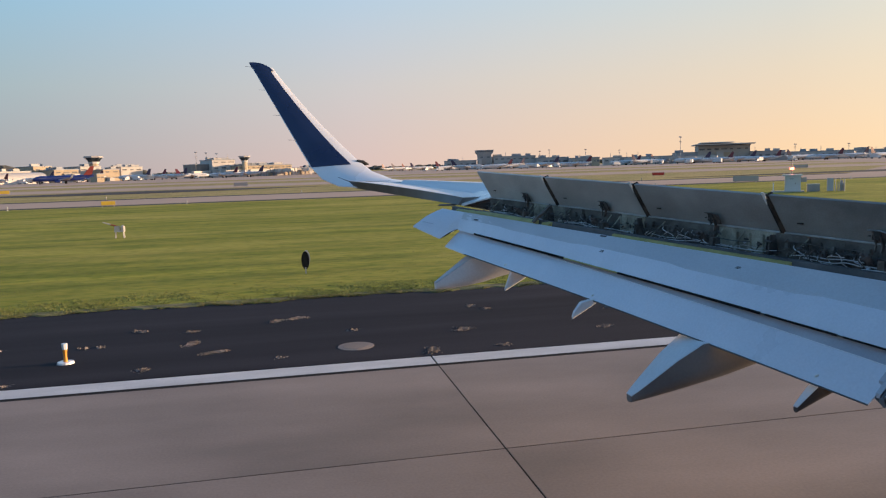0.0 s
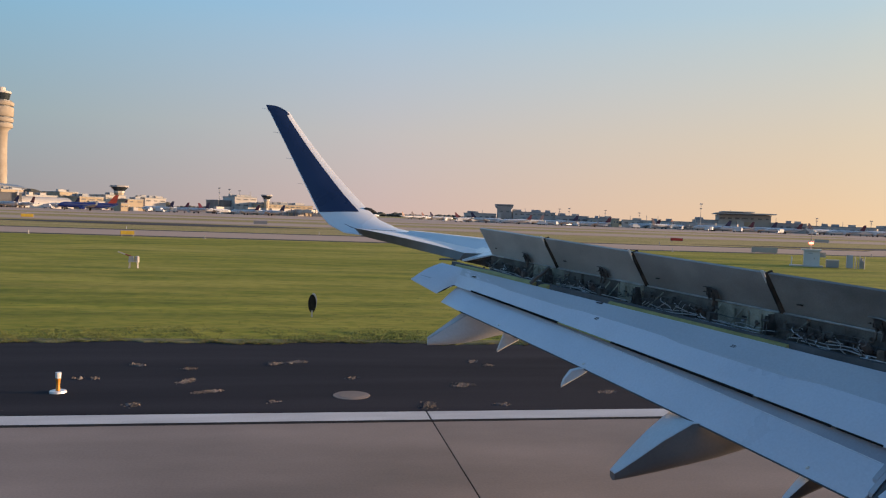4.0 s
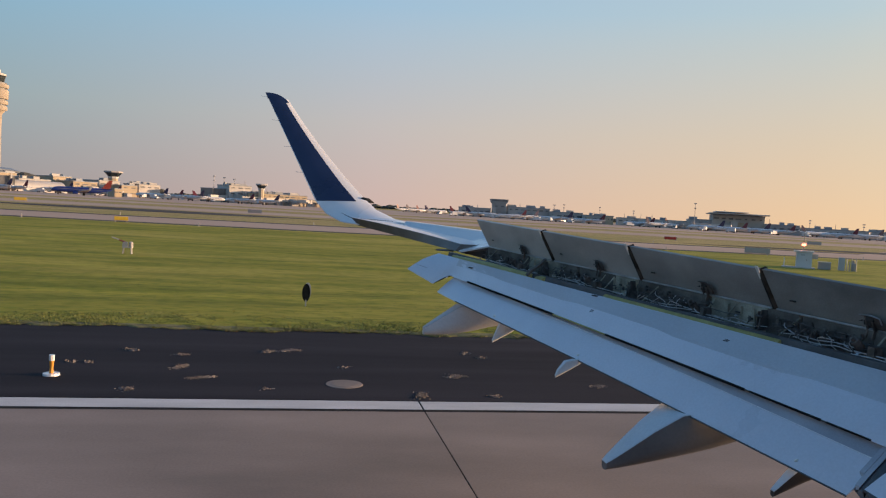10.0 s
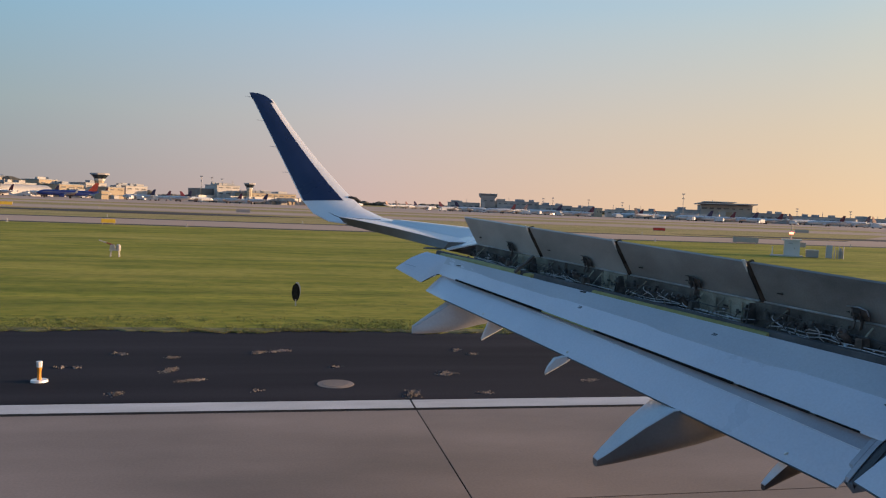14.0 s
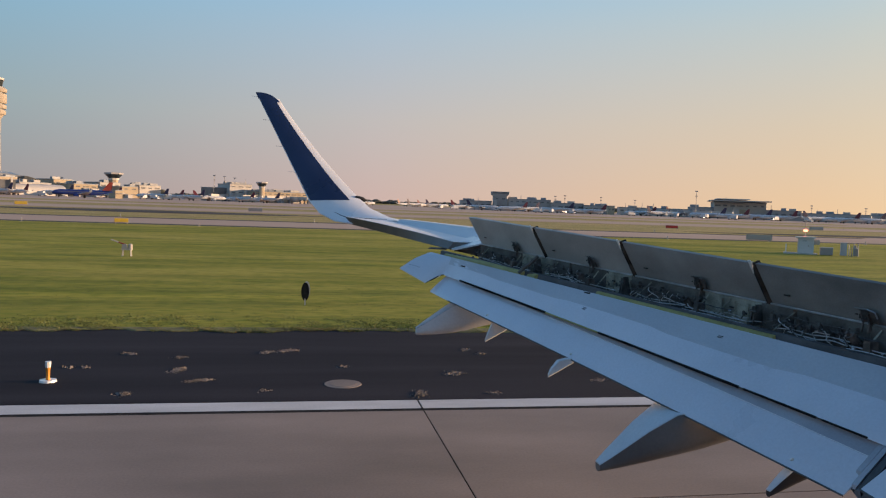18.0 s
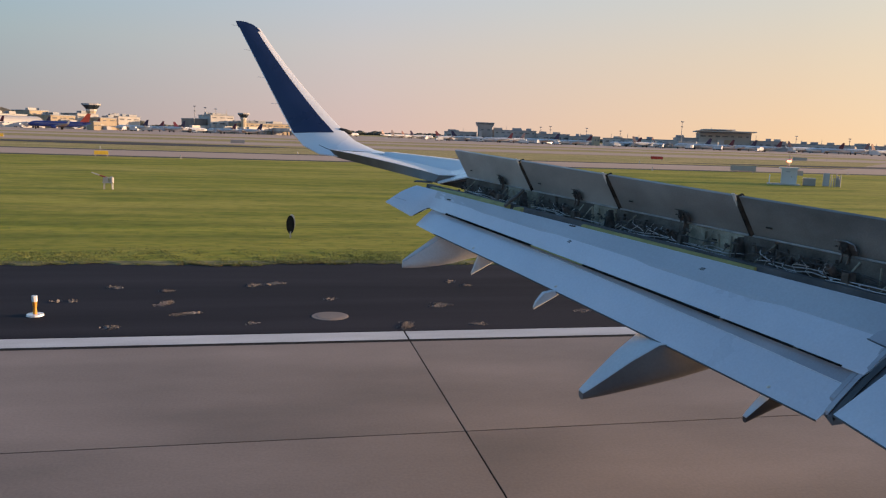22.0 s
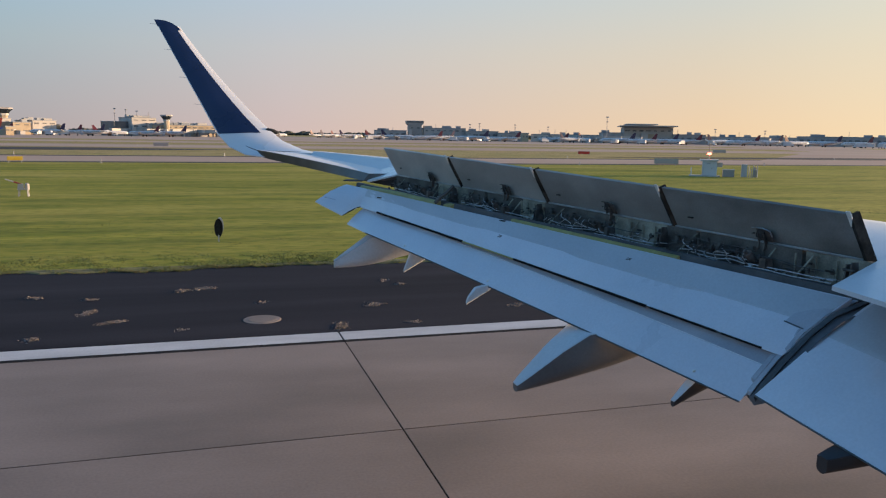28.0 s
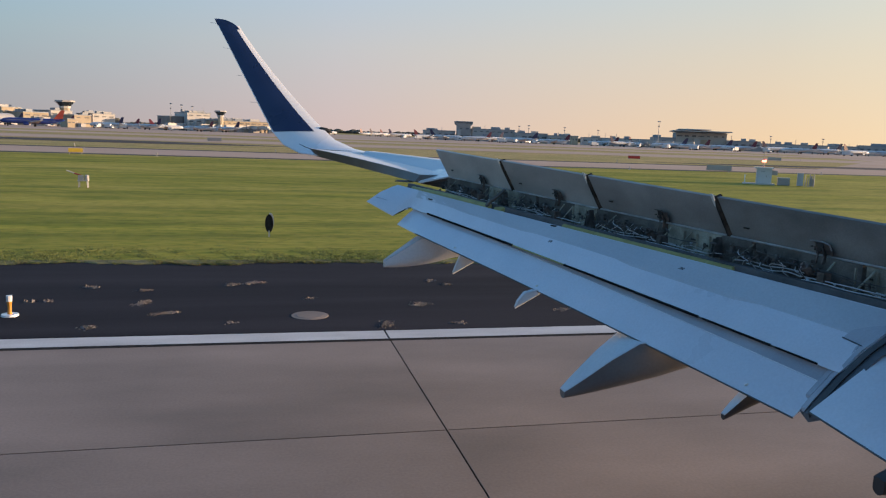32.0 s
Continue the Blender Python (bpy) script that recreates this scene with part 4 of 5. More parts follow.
    for dy, dz, sx, sy, sz in ((.12, -.05, .10, .09, .09), (-.13, -.04, .09, .07, .11), (.06, .0, .06, .05, .06), (-.06, -.08, .08, .06, .05), (.2, -.02, .06, .05, .1)):
        part("valve_block", Shape().box(tuple(h + Vector((.02, dy, dz))), (sx, sy, sz), rnd.uniform(-8, 8), .85), rnd.choice((ACTUATOR, GREASY, ACTUATOR)), act_ob)
    # small slot in the panel's lower outboard corner
    p = Vector(at_y(*HINGE, b0 - .2)).lerp(Vector(at_y(*TOP, b0 - .2)), .32)
    part("drain_slot", Shape().box(tuple(p + Vector((-.008, 0, 0))), (.012, .07, .012)), DARK, wing)

# small things on the flaps
def flap_spot(y, t, lift=.004):
    """A place on the fore flap's upper side."""
    f, g = Vector(at_y(*FRONT, y)), Vector(at_y(*GAP, min(y, 9.7), .016))
    up = Vector((.45, 0, .9)).normalized()
    return f.lerp(g, t) + up * (.042 * hump(t) + lift)


for y, t in ((7.35, .62), (5.95, .3)):
    # the figure 2, painted small
    strokes = ((0, 0), (.0, .06), (.25, .06), (.25, .02), (.5, .0), (.5, .06))
    part("flap_number", Shape().tube([flap_spot(y - b * .7, t + a * .09, .005) for a, b in strokes], .003, 4), DARK, wing, "small dark figure 2")
for y, t in ((9.45, .45), (7.49, .07)):
    p = flap_spot(y, t, .003)
    part("vent", Shape().box(tuple(p), (.025, .08, .012), 20), DARK, wing, "small dark vent")
rows = []
for y, q in ((4.475, .50), (4.43, .40), (4.37, .31), (4.31, .27)):
    rows.append([flap_spot(y, q + (.645 - q) * k / 4, .006) for k in range(5)] + [flap_spot(y, .645, -.004), flap_spot(y, q, -.004)])
part("wear_plate", Shape().loft(rows), FLAP_DARKER, wing, "scuffed grey wear plate")
part("plate_edge", Shape().tube([flap_spot(4.48, .64, .005), flap_spot(4.40, .655, .005), flap_spot(4.32, .67, .005)], .006, 5), JOINT_GREY, wing, "dark edge of the wear plate")
# the front of the fore flap is duller, with a stepped rear border
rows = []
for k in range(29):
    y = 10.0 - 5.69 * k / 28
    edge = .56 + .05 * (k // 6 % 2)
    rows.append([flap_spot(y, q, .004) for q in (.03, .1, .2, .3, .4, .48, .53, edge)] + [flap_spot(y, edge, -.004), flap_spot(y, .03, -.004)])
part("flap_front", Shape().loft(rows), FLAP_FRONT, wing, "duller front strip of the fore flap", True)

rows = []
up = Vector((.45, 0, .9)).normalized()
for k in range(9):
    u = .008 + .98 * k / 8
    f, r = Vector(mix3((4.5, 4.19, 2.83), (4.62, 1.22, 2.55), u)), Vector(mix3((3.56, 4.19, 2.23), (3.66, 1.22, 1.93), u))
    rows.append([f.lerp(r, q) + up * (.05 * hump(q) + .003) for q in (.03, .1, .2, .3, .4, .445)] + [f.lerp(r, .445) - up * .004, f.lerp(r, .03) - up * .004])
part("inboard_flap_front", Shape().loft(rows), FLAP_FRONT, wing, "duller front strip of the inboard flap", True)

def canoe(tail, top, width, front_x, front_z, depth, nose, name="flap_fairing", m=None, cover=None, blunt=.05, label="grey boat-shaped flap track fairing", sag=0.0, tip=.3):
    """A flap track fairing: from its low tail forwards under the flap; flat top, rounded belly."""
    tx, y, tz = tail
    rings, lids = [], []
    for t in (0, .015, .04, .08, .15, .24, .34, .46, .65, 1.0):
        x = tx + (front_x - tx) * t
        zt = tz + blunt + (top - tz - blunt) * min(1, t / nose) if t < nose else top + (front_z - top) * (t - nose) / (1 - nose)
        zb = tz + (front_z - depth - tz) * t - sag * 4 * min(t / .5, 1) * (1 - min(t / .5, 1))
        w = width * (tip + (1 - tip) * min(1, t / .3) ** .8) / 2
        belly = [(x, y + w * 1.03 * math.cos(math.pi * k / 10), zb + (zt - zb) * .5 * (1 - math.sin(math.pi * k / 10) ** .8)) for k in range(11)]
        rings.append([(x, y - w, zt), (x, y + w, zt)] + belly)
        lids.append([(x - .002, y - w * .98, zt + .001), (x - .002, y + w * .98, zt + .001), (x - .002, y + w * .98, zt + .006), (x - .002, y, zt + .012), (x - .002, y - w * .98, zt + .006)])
    ob = part(name, Shape().loft(rings), m or FAIRING_SHADED, wing, label, True)
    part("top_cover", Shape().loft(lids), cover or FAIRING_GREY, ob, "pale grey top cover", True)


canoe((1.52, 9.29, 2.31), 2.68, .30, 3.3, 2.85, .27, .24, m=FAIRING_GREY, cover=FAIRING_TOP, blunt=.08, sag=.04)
# the next three shells carry their shade as a darker colour
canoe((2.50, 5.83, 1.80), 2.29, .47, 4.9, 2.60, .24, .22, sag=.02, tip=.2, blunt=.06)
canoe((3.44, 3.45, 2.01), 2.12, .26, 5.0, 2.4, .22, .06, "flap_fairing", FAIRING_DEEP_SHADE, FAIRING_DEEP_SHADE, .09, "blunt flap track fairing, shade painted dark")
canoe((3.33, 4.79, 1.955), 2.17, .15, 4.6, 2.62, .10, .14, "hinge_fairing", FAIRING_DEEP_SHADE, FAIRING_GREY, .04, "small hinge fairing, shade painted on its sides")
for tail, top in (((2.17, 8.4, 2.38), 2.64), ((2.45, 7.0, 2.295), 2.46)):
    # a small hinge fairing: a flat-sided fin with a steep blunt tail
    tx, y, tz = tail
    rings = []
    for d, lift, w in ((0, .03, .014), (.02, .08, .020), (.09, top - tz, .034), (.22, top - tz + .03, .038), (.5, top - tz + .08, .04)):
        low = tz + d * .62 - .05 * min(d, .22)
        rings.append([(tx + d, y - w, low + .02), (tx + d, y - w, tz + lift), (tx + d, y + w, tz + lift), (tx + d, y + w, low + .02), (tx + d, y, low)])
    part("hinge_fairing", Shape().loft(rings), FAIRING_GREY, wing, "small pointed hinge fairing")

# the fuselage behind the viewer, and its gear
body = Shape().ring_x([(-19, 4.4, .25), (-14, 4.1, 1.1), (-9, 3.6, 1.8), (-4, 3.35, 1.98), (16, 3.35, 1.98), (19, 3.2, 1.75), (21, 2.95, 1.1), (21.8, 2.85, .2)], 28, -2.22)
hull = thing("airliner_fuselage", "white airliner fuselage joined to the wing", "aircraft")
part("hull", body, WHITE_PAINT, hull, "", True)
gear = thing("landing_gear", "airliner landing gear standing on the runway", "landing gear")
for gx, gy, top in ((5.0, 1.55, 2.6), (5.0, -6.0, 2.3), (17.5, -2.22, 1.8)):
    part("leg", Shape().tube([(gx, gy, .55), (gx, gy, top)], .11, 8), STEEL, gear)
    for d in (-.32, .32):
        s = Shape().ring_z([(-.14, .35), (-.1, .55), (.1, .55), (.14, .35)], 16)
        s.v = [(gx + a, gy + d + c, .56 + b) for a, b, c in s.v]
        part("wheel", s, RUBBER, gear, "black rubber tyre", True)

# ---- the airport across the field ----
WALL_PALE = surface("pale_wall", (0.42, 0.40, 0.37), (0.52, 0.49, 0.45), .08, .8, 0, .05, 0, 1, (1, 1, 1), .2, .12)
# distance haze is mixed into WALL_DARK, GLASS_DARK and TREES as paler base colours
WALL_DARK = surface("hazed_dark_wall", (0.33, 0.305, 0.29), (0.43, 0.40, 0.38), .08, .7, 0, .06, 0, 1, (1, 1, 1), .2, .1)
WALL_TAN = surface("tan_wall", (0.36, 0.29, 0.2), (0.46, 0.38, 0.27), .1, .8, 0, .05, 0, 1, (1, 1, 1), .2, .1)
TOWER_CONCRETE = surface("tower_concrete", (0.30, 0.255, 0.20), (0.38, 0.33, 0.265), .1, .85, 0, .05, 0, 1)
GLASS_DARK = surface("hazed_window_band", (0.10, 0.105, 0.115), (0.15, 0.155, 0.165), .2, .35, 0, .05)
ROOF_METAL = surface("grey_metal_roof", (0.22, 0.24, 0.27), (0.30, 0.32, 0.35), .05, .45, .2, .04)
JET_WHITE = surface("airliner_white", (0.52, 0.53, 0.55), (0.64, 0.645, 0.66), .2, .3, 0, .02)
JET_GREY = surface("airliner_grey", (0.35, 0.37, 0.4), (0.45, 0.46, 0.48), .2, .35, 0, .02)
JET_BLUE = surface("airliner_blue", (0.015, 0.03, 0.16), (0.02, 0.045, 0.22), .3, .35, 0, .03)
FIN_RED = surface("fin_red", (0.09, 0.015, 0.03), (0.14, 0.022, 0.04), .3, .4, 0, .04)
FIN_NAVY = surface("fin_navy", (0.02, 0.02, 0.06), (0.05, 0.03, 0.08), .3, .4, 0, .04)
FIN_ORANGE = surface("fin_orange", (0.2, 0.025, 0.02), (0.28, 0.055, 0.025), .2, .4, 0, .04)
TREES = surface("hazed_far_trees", (0.05, 0.05, 0.04), (0.10, 0.095, 0.075), .06, .95, 0, .2)
SIGN_YELLOW = surface("sign_yellow", (0.55, 0.36, 0.03), (0.62, 0.42, 0.05), 3, .5)
RED_LAMP = glow("red_lamp", (1.0, .12, .06), 6.0)
SIGN_RED = surface("sign_red", (0.45, 0.03, 0.02), (0.52, 0.05, 0.03), 3, .5)
CAB_GLASS = surface("cab_glass", (0.02, 0.025, 0.03), (0.03, 0.04, 0.045), .5, .15)


def polar(a, d, z=0.0):
    """A place by its bearing (degrees from outboard towards the nose) and distance."""
    return (d * math.sin(radians(a)), d * math.cos(radians(a)), z)


def airliner(label, skin, fin, length=40.0):
    """A parked jet, nose along +x, wheels on the ground."""
    jet = thing("parked_airliner", label, "airliner", "parked airliners")
    k = length / 40.0
    part("fuselage", Shape().ring_x([(-20 * k, 5.0 * k, .3 * k), (-16 * k, 4.6 * k, 1.1 * k), (-10 * k, 4.0 * k, 1.9 * k), (-6 * k, 3.9 * k, 2.0 * k), (15 * k, 3.9 * k, 2.0 * k), (18 * k, 3.7 * k, 1.5 * k), (19.6 * k, 3.4 * k, .7 * k), (20 * k, 3.3 * k, .15 * k)], 12), skin, jet, "", True)
    for s in (-1, 1):
        part("jet_wing", Shape().loft([[(4 * k, s * 1.5 * k, 3.0 * k), (-3.5 * k, s * 1.5 * k, 2.9 * k), (-3.5 * k, s * 1.5 * k, 2.4 * k), (4 * k, s * 1.5 * k, 2.4 * k)],
                                       [(-4.5 * k, s * 17 * k, 4.4 * k), (-6.2 * k, s * 17 * k, 4.4 * k), (-6.2 * k, s * 17 * k, 4.25 * k), (-4.5 * k, s * 17 * k, 4.25 * k)],
                                       [(-6.0 * k, s * 17.5 * k, 6.6 * k), (-6.8 * k, s * 17.5 * k, 6.6 * k), (-6.8 * k, s * 17.4 * k, 6.5 * k), (-6.0 * k, s * 17.4 * k, 6.5 * k)]]), JET_GREY, jet)
        part("tailplane", Shape().loft([[(-15 * k, s * .8 * k, 5.3 * k), (-18.6 * k, s * .8 * k, 5.3 * k), (-18.6 * k, s * .8 * k, 5.0 * k), (-15 * k, s * .8 * k, 5.0 * k)],
                                        [(-18 * k, s * 6.2 * k, 6.0 * k), (-19.6 * k, s * 6.2 * k, 6.0 * k), (-19.6 * k, s * 6.2 * k, 5.85 * k), (-18 * k, s * 6.2 * k, 5.85 * k)]]), skin, jet)
        part("engine", Shape().ring_x([(2.4 * k, 1.9 * k, .5 * k), (2.6 * k, 1.9 * k, .95 * k), (5.0 * k, 1.9 * k, 1.05 * k), (5.8 * k, 1.9 * k, .85 * k)], 10, s * 5.5 * k), JET_GREY if skin is not JET_BLUE else JET_BLUE, jet, "", True)
        part("main_wheel", Shape().box((-1.2 * k, s * 3.2 * k, .9 * k), (1.4 * k, .6 * k, 1.8 * k)), RUBBER, jet)
    part("fin", Shape().loft([[(-12.6 * k, -.22 * k, 5.5 * k), (-18.6 * k, -.12 * k, 5.5 * k), (-18.6 * k, .12 * k, 5.5 * k), (-12.6 * k, .22 * k, 5.5 * k)],
                              [(-17.8 * k, -.08 * k, 12.0 * k), (-20.2 * k, -.06 * k, 12.0 * k), (-20.2 * k, .06 * k, 12.0 * k), (-17.8 * k, .08 * k, 12.0 * k)]]), fin, jet, "painted tail fin")
    part("window_row", Shape().box((1 * k, 0, 4.35 * k), (30 * k, 4.0 * k, .28 * k)), GLASS_DARK, jet, "row of dark cabin windows")
    part("cockpit_glass", Shape().box((18.1 * k, 0, 4.25 * k), (.7 * k, 2.0 * k, .5 * k)), CAB_GLASS, jet)
    part("nose_wheel", Shape().box((15.5 * k, 0, .95 * k), (.7 * k, .5 * k, 1.9 * k)), RUBBER, jet)
    return jet


jets = [airliner("white airliner with red tail fin parked on the apron", JET_WHITE, FIN_RED, 30),
        airliner("white airliner with navy tail fin parked on the apron", JET_WHITE, FIN_NAVY, 32),
        airliner("blue airliner with orange-red tail fin on the apron", JET_BLUE, FIN_ORANGE, 39)]
for (kind, a, d, turn), first in zip(((0, 21.4, 690, 155), (1, 19.0, 700, 165), (2, -14.4, 600, 193)), (1, 1, 1)):
    jets[kind].matrix_basis = pose(*polar(a, d), 0, 0, turn)
rnd = random.Random(5)
more = [(1, -19.4, 690, 150), (0, -18.4, 700, 146), (1, -15.9, 720, 150), (0, -12.9, 720, 148), (1, -10.0, 710, 152), (0, -8.9, 720, 148), (1, -7.5, 700, 150), (0, -4.1, 700, 150), (1, -2.4, 710, 146), (0, -6.2, 730, 20),
        (0, 7.9, 980, 30), (1, 8.7, 960, 35), (0, 9.4, 980, 30), (1, 10.2, 950, 20), (0, 12.2, 760, 15), (1, 13.6, 740, 350), (0, 15.8, 720, 190), (1, 16.8, 760, 200),
        (0, 25.0, 760, 165), (1, 26.4, 740, 10), (0, 27.6, 760, 15), (1, 29.6, 700, 170), (0, 31.2, 700, 165), (1, 32.6, 720, 170), (0, 34.2, 700, 160), (1, 36.6, 760, 10),
        (0, 38.0, 700, 170), (1, 39.6, 720, 175), (0, 41.4, 700, 15), (1, 43.0, 740, 165), (0, 45.0, 700, 170), (1, 47.2, 720, 165), (0, -1.4, 820, 20), (1, 0.6, 860, 160), (0, 2.2, 900, 20), (1, 3.2, 900, 20), (0, 4.0, 920, 25), (1, 4.8, 930, 25)]
for kind, a, d, turn in more:
    copy_thing(jets[kind], pose(*polar(a, d), 0, 0, turn + rnd.uniform(-6, 6)))


def block(name, label, a0, a1, d, h, material, deep=30.0, bands=1, group="terminal buildings", roof_units=0, roofed=True):
    """A building between two bearings: walls, window bands, parapet, rooftop units."""
    w = d * radians(a1 - a0)
    mid = (a0 + a1) / 2
    b = thing(name, label, "building", group, polar(mid, d), -mid + (24 if mid < 6 else 6))
    part("wall", Shape().box((0, deep / 2, h / 2), (w, deep, h)), material, b)
    if roofed:
        part("parapet", Shape().box((0, deep / 2, h + .3), (w + .8, deep + .8, .6)), ROOF_METAL, b)
    r0 = random.Random(int(d * 3 + a0 * 7))
    for k in range(bands):
        z = h * (k + .62) / bands
        n = max(2, int(w / 6))
        for j in range(n):
            part("window", Shape().box((-w / 2 + w * (j + .5) / n, -.06, z), (w / n * r0.uniform(.3, .8), .3, h / bands * r0.uniform(.12, .22))), GLASS_DARK, b)
    r = random.Random(int(d + a0 * 10))
    for k in range(int(w / 9)):
        # gate houses, stair towers and loading bays break up the front
        bw, bh, bd = r.uniform(3, 9), h * r.uniform(.22, .75), r.uniform(2, 9)
        part("bay", Shape().box((r.uniform(-.47, .47) * w, -bd / 2, bh / 2), (bw, bd, bh)), r.choice((WALL_PALE, WALL_TAN, WALL_DARK, WALL_PALE, ROOF_METAL)), b)
    for k in range(int(w / 22)):
        ah = r.uniform(2, 6)
        part("roof_mast", Shape().box((r.uniform(-.45, .45) * w, deep * r.uniform(.1, .5), h + ah / 2), (.35, .35, ah)), WALL_DARK, b)
    for k in range(roof_units):
        part("roof_unit", Shape().box((r.uniform(-.42, .42) * w, deep * r.uniform(.2, .6), h + 1.4), (r.uniform(3, 9), 5, r.uniform(1.6, 3.2))), WALL_PALE if k % 2 else ROOF_METAL, b)
    return b


def mast(a, d, h):
    m = thing("light_mast", "tall apron floodlight mast", "light mast", "apron masts", polar(a, d))
    part("pole", Shape().ring_z([(0, .4), (h, .18)], 8), WALL_DARK, m)
    part("lamp_head", Shape().box((0, 0, h), (2.4, 1.0, 1.0)), WALL_DARK, m)
    part("ring", Shape().box((0, 0, h * .82), (1.6, 1.0, .8)), WALL_DARK, m)


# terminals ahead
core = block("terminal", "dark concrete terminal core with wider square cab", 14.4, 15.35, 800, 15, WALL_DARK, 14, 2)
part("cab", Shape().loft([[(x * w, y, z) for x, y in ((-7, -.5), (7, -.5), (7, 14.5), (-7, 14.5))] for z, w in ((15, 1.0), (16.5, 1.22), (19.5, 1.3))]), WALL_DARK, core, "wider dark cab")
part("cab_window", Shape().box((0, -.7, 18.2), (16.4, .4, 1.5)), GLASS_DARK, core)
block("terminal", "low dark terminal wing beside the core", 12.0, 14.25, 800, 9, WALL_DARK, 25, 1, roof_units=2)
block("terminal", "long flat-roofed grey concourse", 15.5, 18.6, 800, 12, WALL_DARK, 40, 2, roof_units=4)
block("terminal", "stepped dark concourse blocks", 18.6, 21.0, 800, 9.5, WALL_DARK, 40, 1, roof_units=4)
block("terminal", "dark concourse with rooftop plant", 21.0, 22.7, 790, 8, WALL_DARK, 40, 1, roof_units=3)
# the low sun's yellow on this wall is put into its tan
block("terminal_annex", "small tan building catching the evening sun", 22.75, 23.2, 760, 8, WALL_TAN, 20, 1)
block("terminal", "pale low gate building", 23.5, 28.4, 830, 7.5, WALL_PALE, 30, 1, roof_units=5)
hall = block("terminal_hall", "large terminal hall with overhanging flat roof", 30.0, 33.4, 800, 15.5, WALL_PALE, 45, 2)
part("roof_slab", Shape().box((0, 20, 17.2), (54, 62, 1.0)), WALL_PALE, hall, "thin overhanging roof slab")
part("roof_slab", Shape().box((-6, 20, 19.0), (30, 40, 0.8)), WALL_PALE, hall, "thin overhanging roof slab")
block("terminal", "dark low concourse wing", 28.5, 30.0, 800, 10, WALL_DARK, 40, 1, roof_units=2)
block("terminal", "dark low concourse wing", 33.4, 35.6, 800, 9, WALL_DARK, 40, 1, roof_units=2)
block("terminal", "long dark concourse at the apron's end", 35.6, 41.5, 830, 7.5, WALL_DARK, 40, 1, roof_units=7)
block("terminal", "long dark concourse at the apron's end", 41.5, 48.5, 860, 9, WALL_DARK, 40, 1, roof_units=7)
for a, d, h in ((28.8, 740, 24), (19.6, 900, 19), (18.9, 900, 18), (22.2, 950, 19), (24.6, 950, 17), (36.2, 900, 16), (39.4, 920, 15), (-5.9, 830, 26), (-5.2, 830, 25), (-4.5, 830, 24)):
    mast(a, d, h)

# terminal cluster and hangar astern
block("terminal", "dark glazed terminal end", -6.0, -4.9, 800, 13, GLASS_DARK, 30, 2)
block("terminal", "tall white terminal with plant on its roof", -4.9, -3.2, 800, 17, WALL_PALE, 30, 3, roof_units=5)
# a white front: its warm sunlight is painted as tan
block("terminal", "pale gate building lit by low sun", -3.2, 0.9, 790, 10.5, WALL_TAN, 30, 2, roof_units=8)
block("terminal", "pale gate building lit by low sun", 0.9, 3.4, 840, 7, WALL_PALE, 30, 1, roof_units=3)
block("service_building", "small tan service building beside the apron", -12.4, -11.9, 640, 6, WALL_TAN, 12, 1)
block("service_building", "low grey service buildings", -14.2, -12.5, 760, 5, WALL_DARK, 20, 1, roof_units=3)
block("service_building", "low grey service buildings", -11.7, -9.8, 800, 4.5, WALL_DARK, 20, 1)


def ramp_tower(a, d, h, r):
    """A ramp tower: slim shaft, dark cab flaring out to a flat roof."""
    t = thing("ramp_tower", "ramp control tower with flared dark cab", "control tower", "", polar(a, d))
    part("shaft", Shape().ring_z([(0, r * .5), (h * .78, r * .5)], 8), WALL_TAN, t)
    part("collar", Shape().ring_z([(h * .70, r * .56), (h * .78, r * .62)], 8), WALL_PALE, t)
    part("cab", Shape().ring_z([(h * .78, r * .58), (h * .94, r * 1.0)], 8), CAB_GLASS, t, "dark flared glass cab")
    part("cab_roof", Shape().ring_z([(h * .94, r * 1.08), (h, r * 1.05)], 8), WALL_DARK, t)
    return t


ramp_tower(-2.6, 780, 20, 5.2)
ramp_tower(-12.5, 800, 23.5, 8.2)
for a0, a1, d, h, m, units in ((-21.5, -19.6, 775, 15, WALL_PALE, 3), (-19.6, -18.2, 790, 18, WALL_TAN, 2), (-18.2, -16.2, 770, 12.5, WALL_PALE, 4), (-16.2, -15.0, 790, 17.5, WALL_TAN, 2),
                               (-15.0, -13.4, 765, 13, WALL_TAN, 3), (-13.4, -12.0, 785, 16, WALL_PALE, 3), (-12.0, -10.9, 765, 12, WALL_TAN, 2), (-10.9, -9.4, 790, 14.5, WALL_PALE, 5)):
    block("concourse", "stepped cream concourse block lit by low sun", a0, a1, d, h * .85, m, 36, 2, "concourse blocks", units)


def hangar(a, d):
    h = thing("hangar", "arched white hangar with sunlit yellow end", "hangar", "", polar(a, d), -a + 25)
    arc = [(14 * math.cos(math.pi * k / 12), 9.5 * math.sin(math.pi * k / 12) ** .8 + .0) for k in range(13)]
    part("vault", Shape().loft([[(-22, x, z) for x, z in arc], [(22, x, z) for x, z in arc]]), WALL_PALE, h, "white vaulted roof", True)
    # tan end on a white hangar: sunlight given as colour
    part("end_wall", Shape().prism([(22.4, x * .96, z * .96) for x, z in arc], (-.3, 0, 0)), WALL_TAN, h, "sunlit yellow end wall")
    for y in (-6, 0, 6):
        part("hangar_door", Shape().box((22.7, y, 2.8), (.3, 5.2, 5.6)), GLASS_DARK, h)


hangar(-17.3, 740)

# main control tower
tower = thing("control_tower", "tall pale concrete airport control tower with banded head", "control tower", "", polar(-19.6, 915))
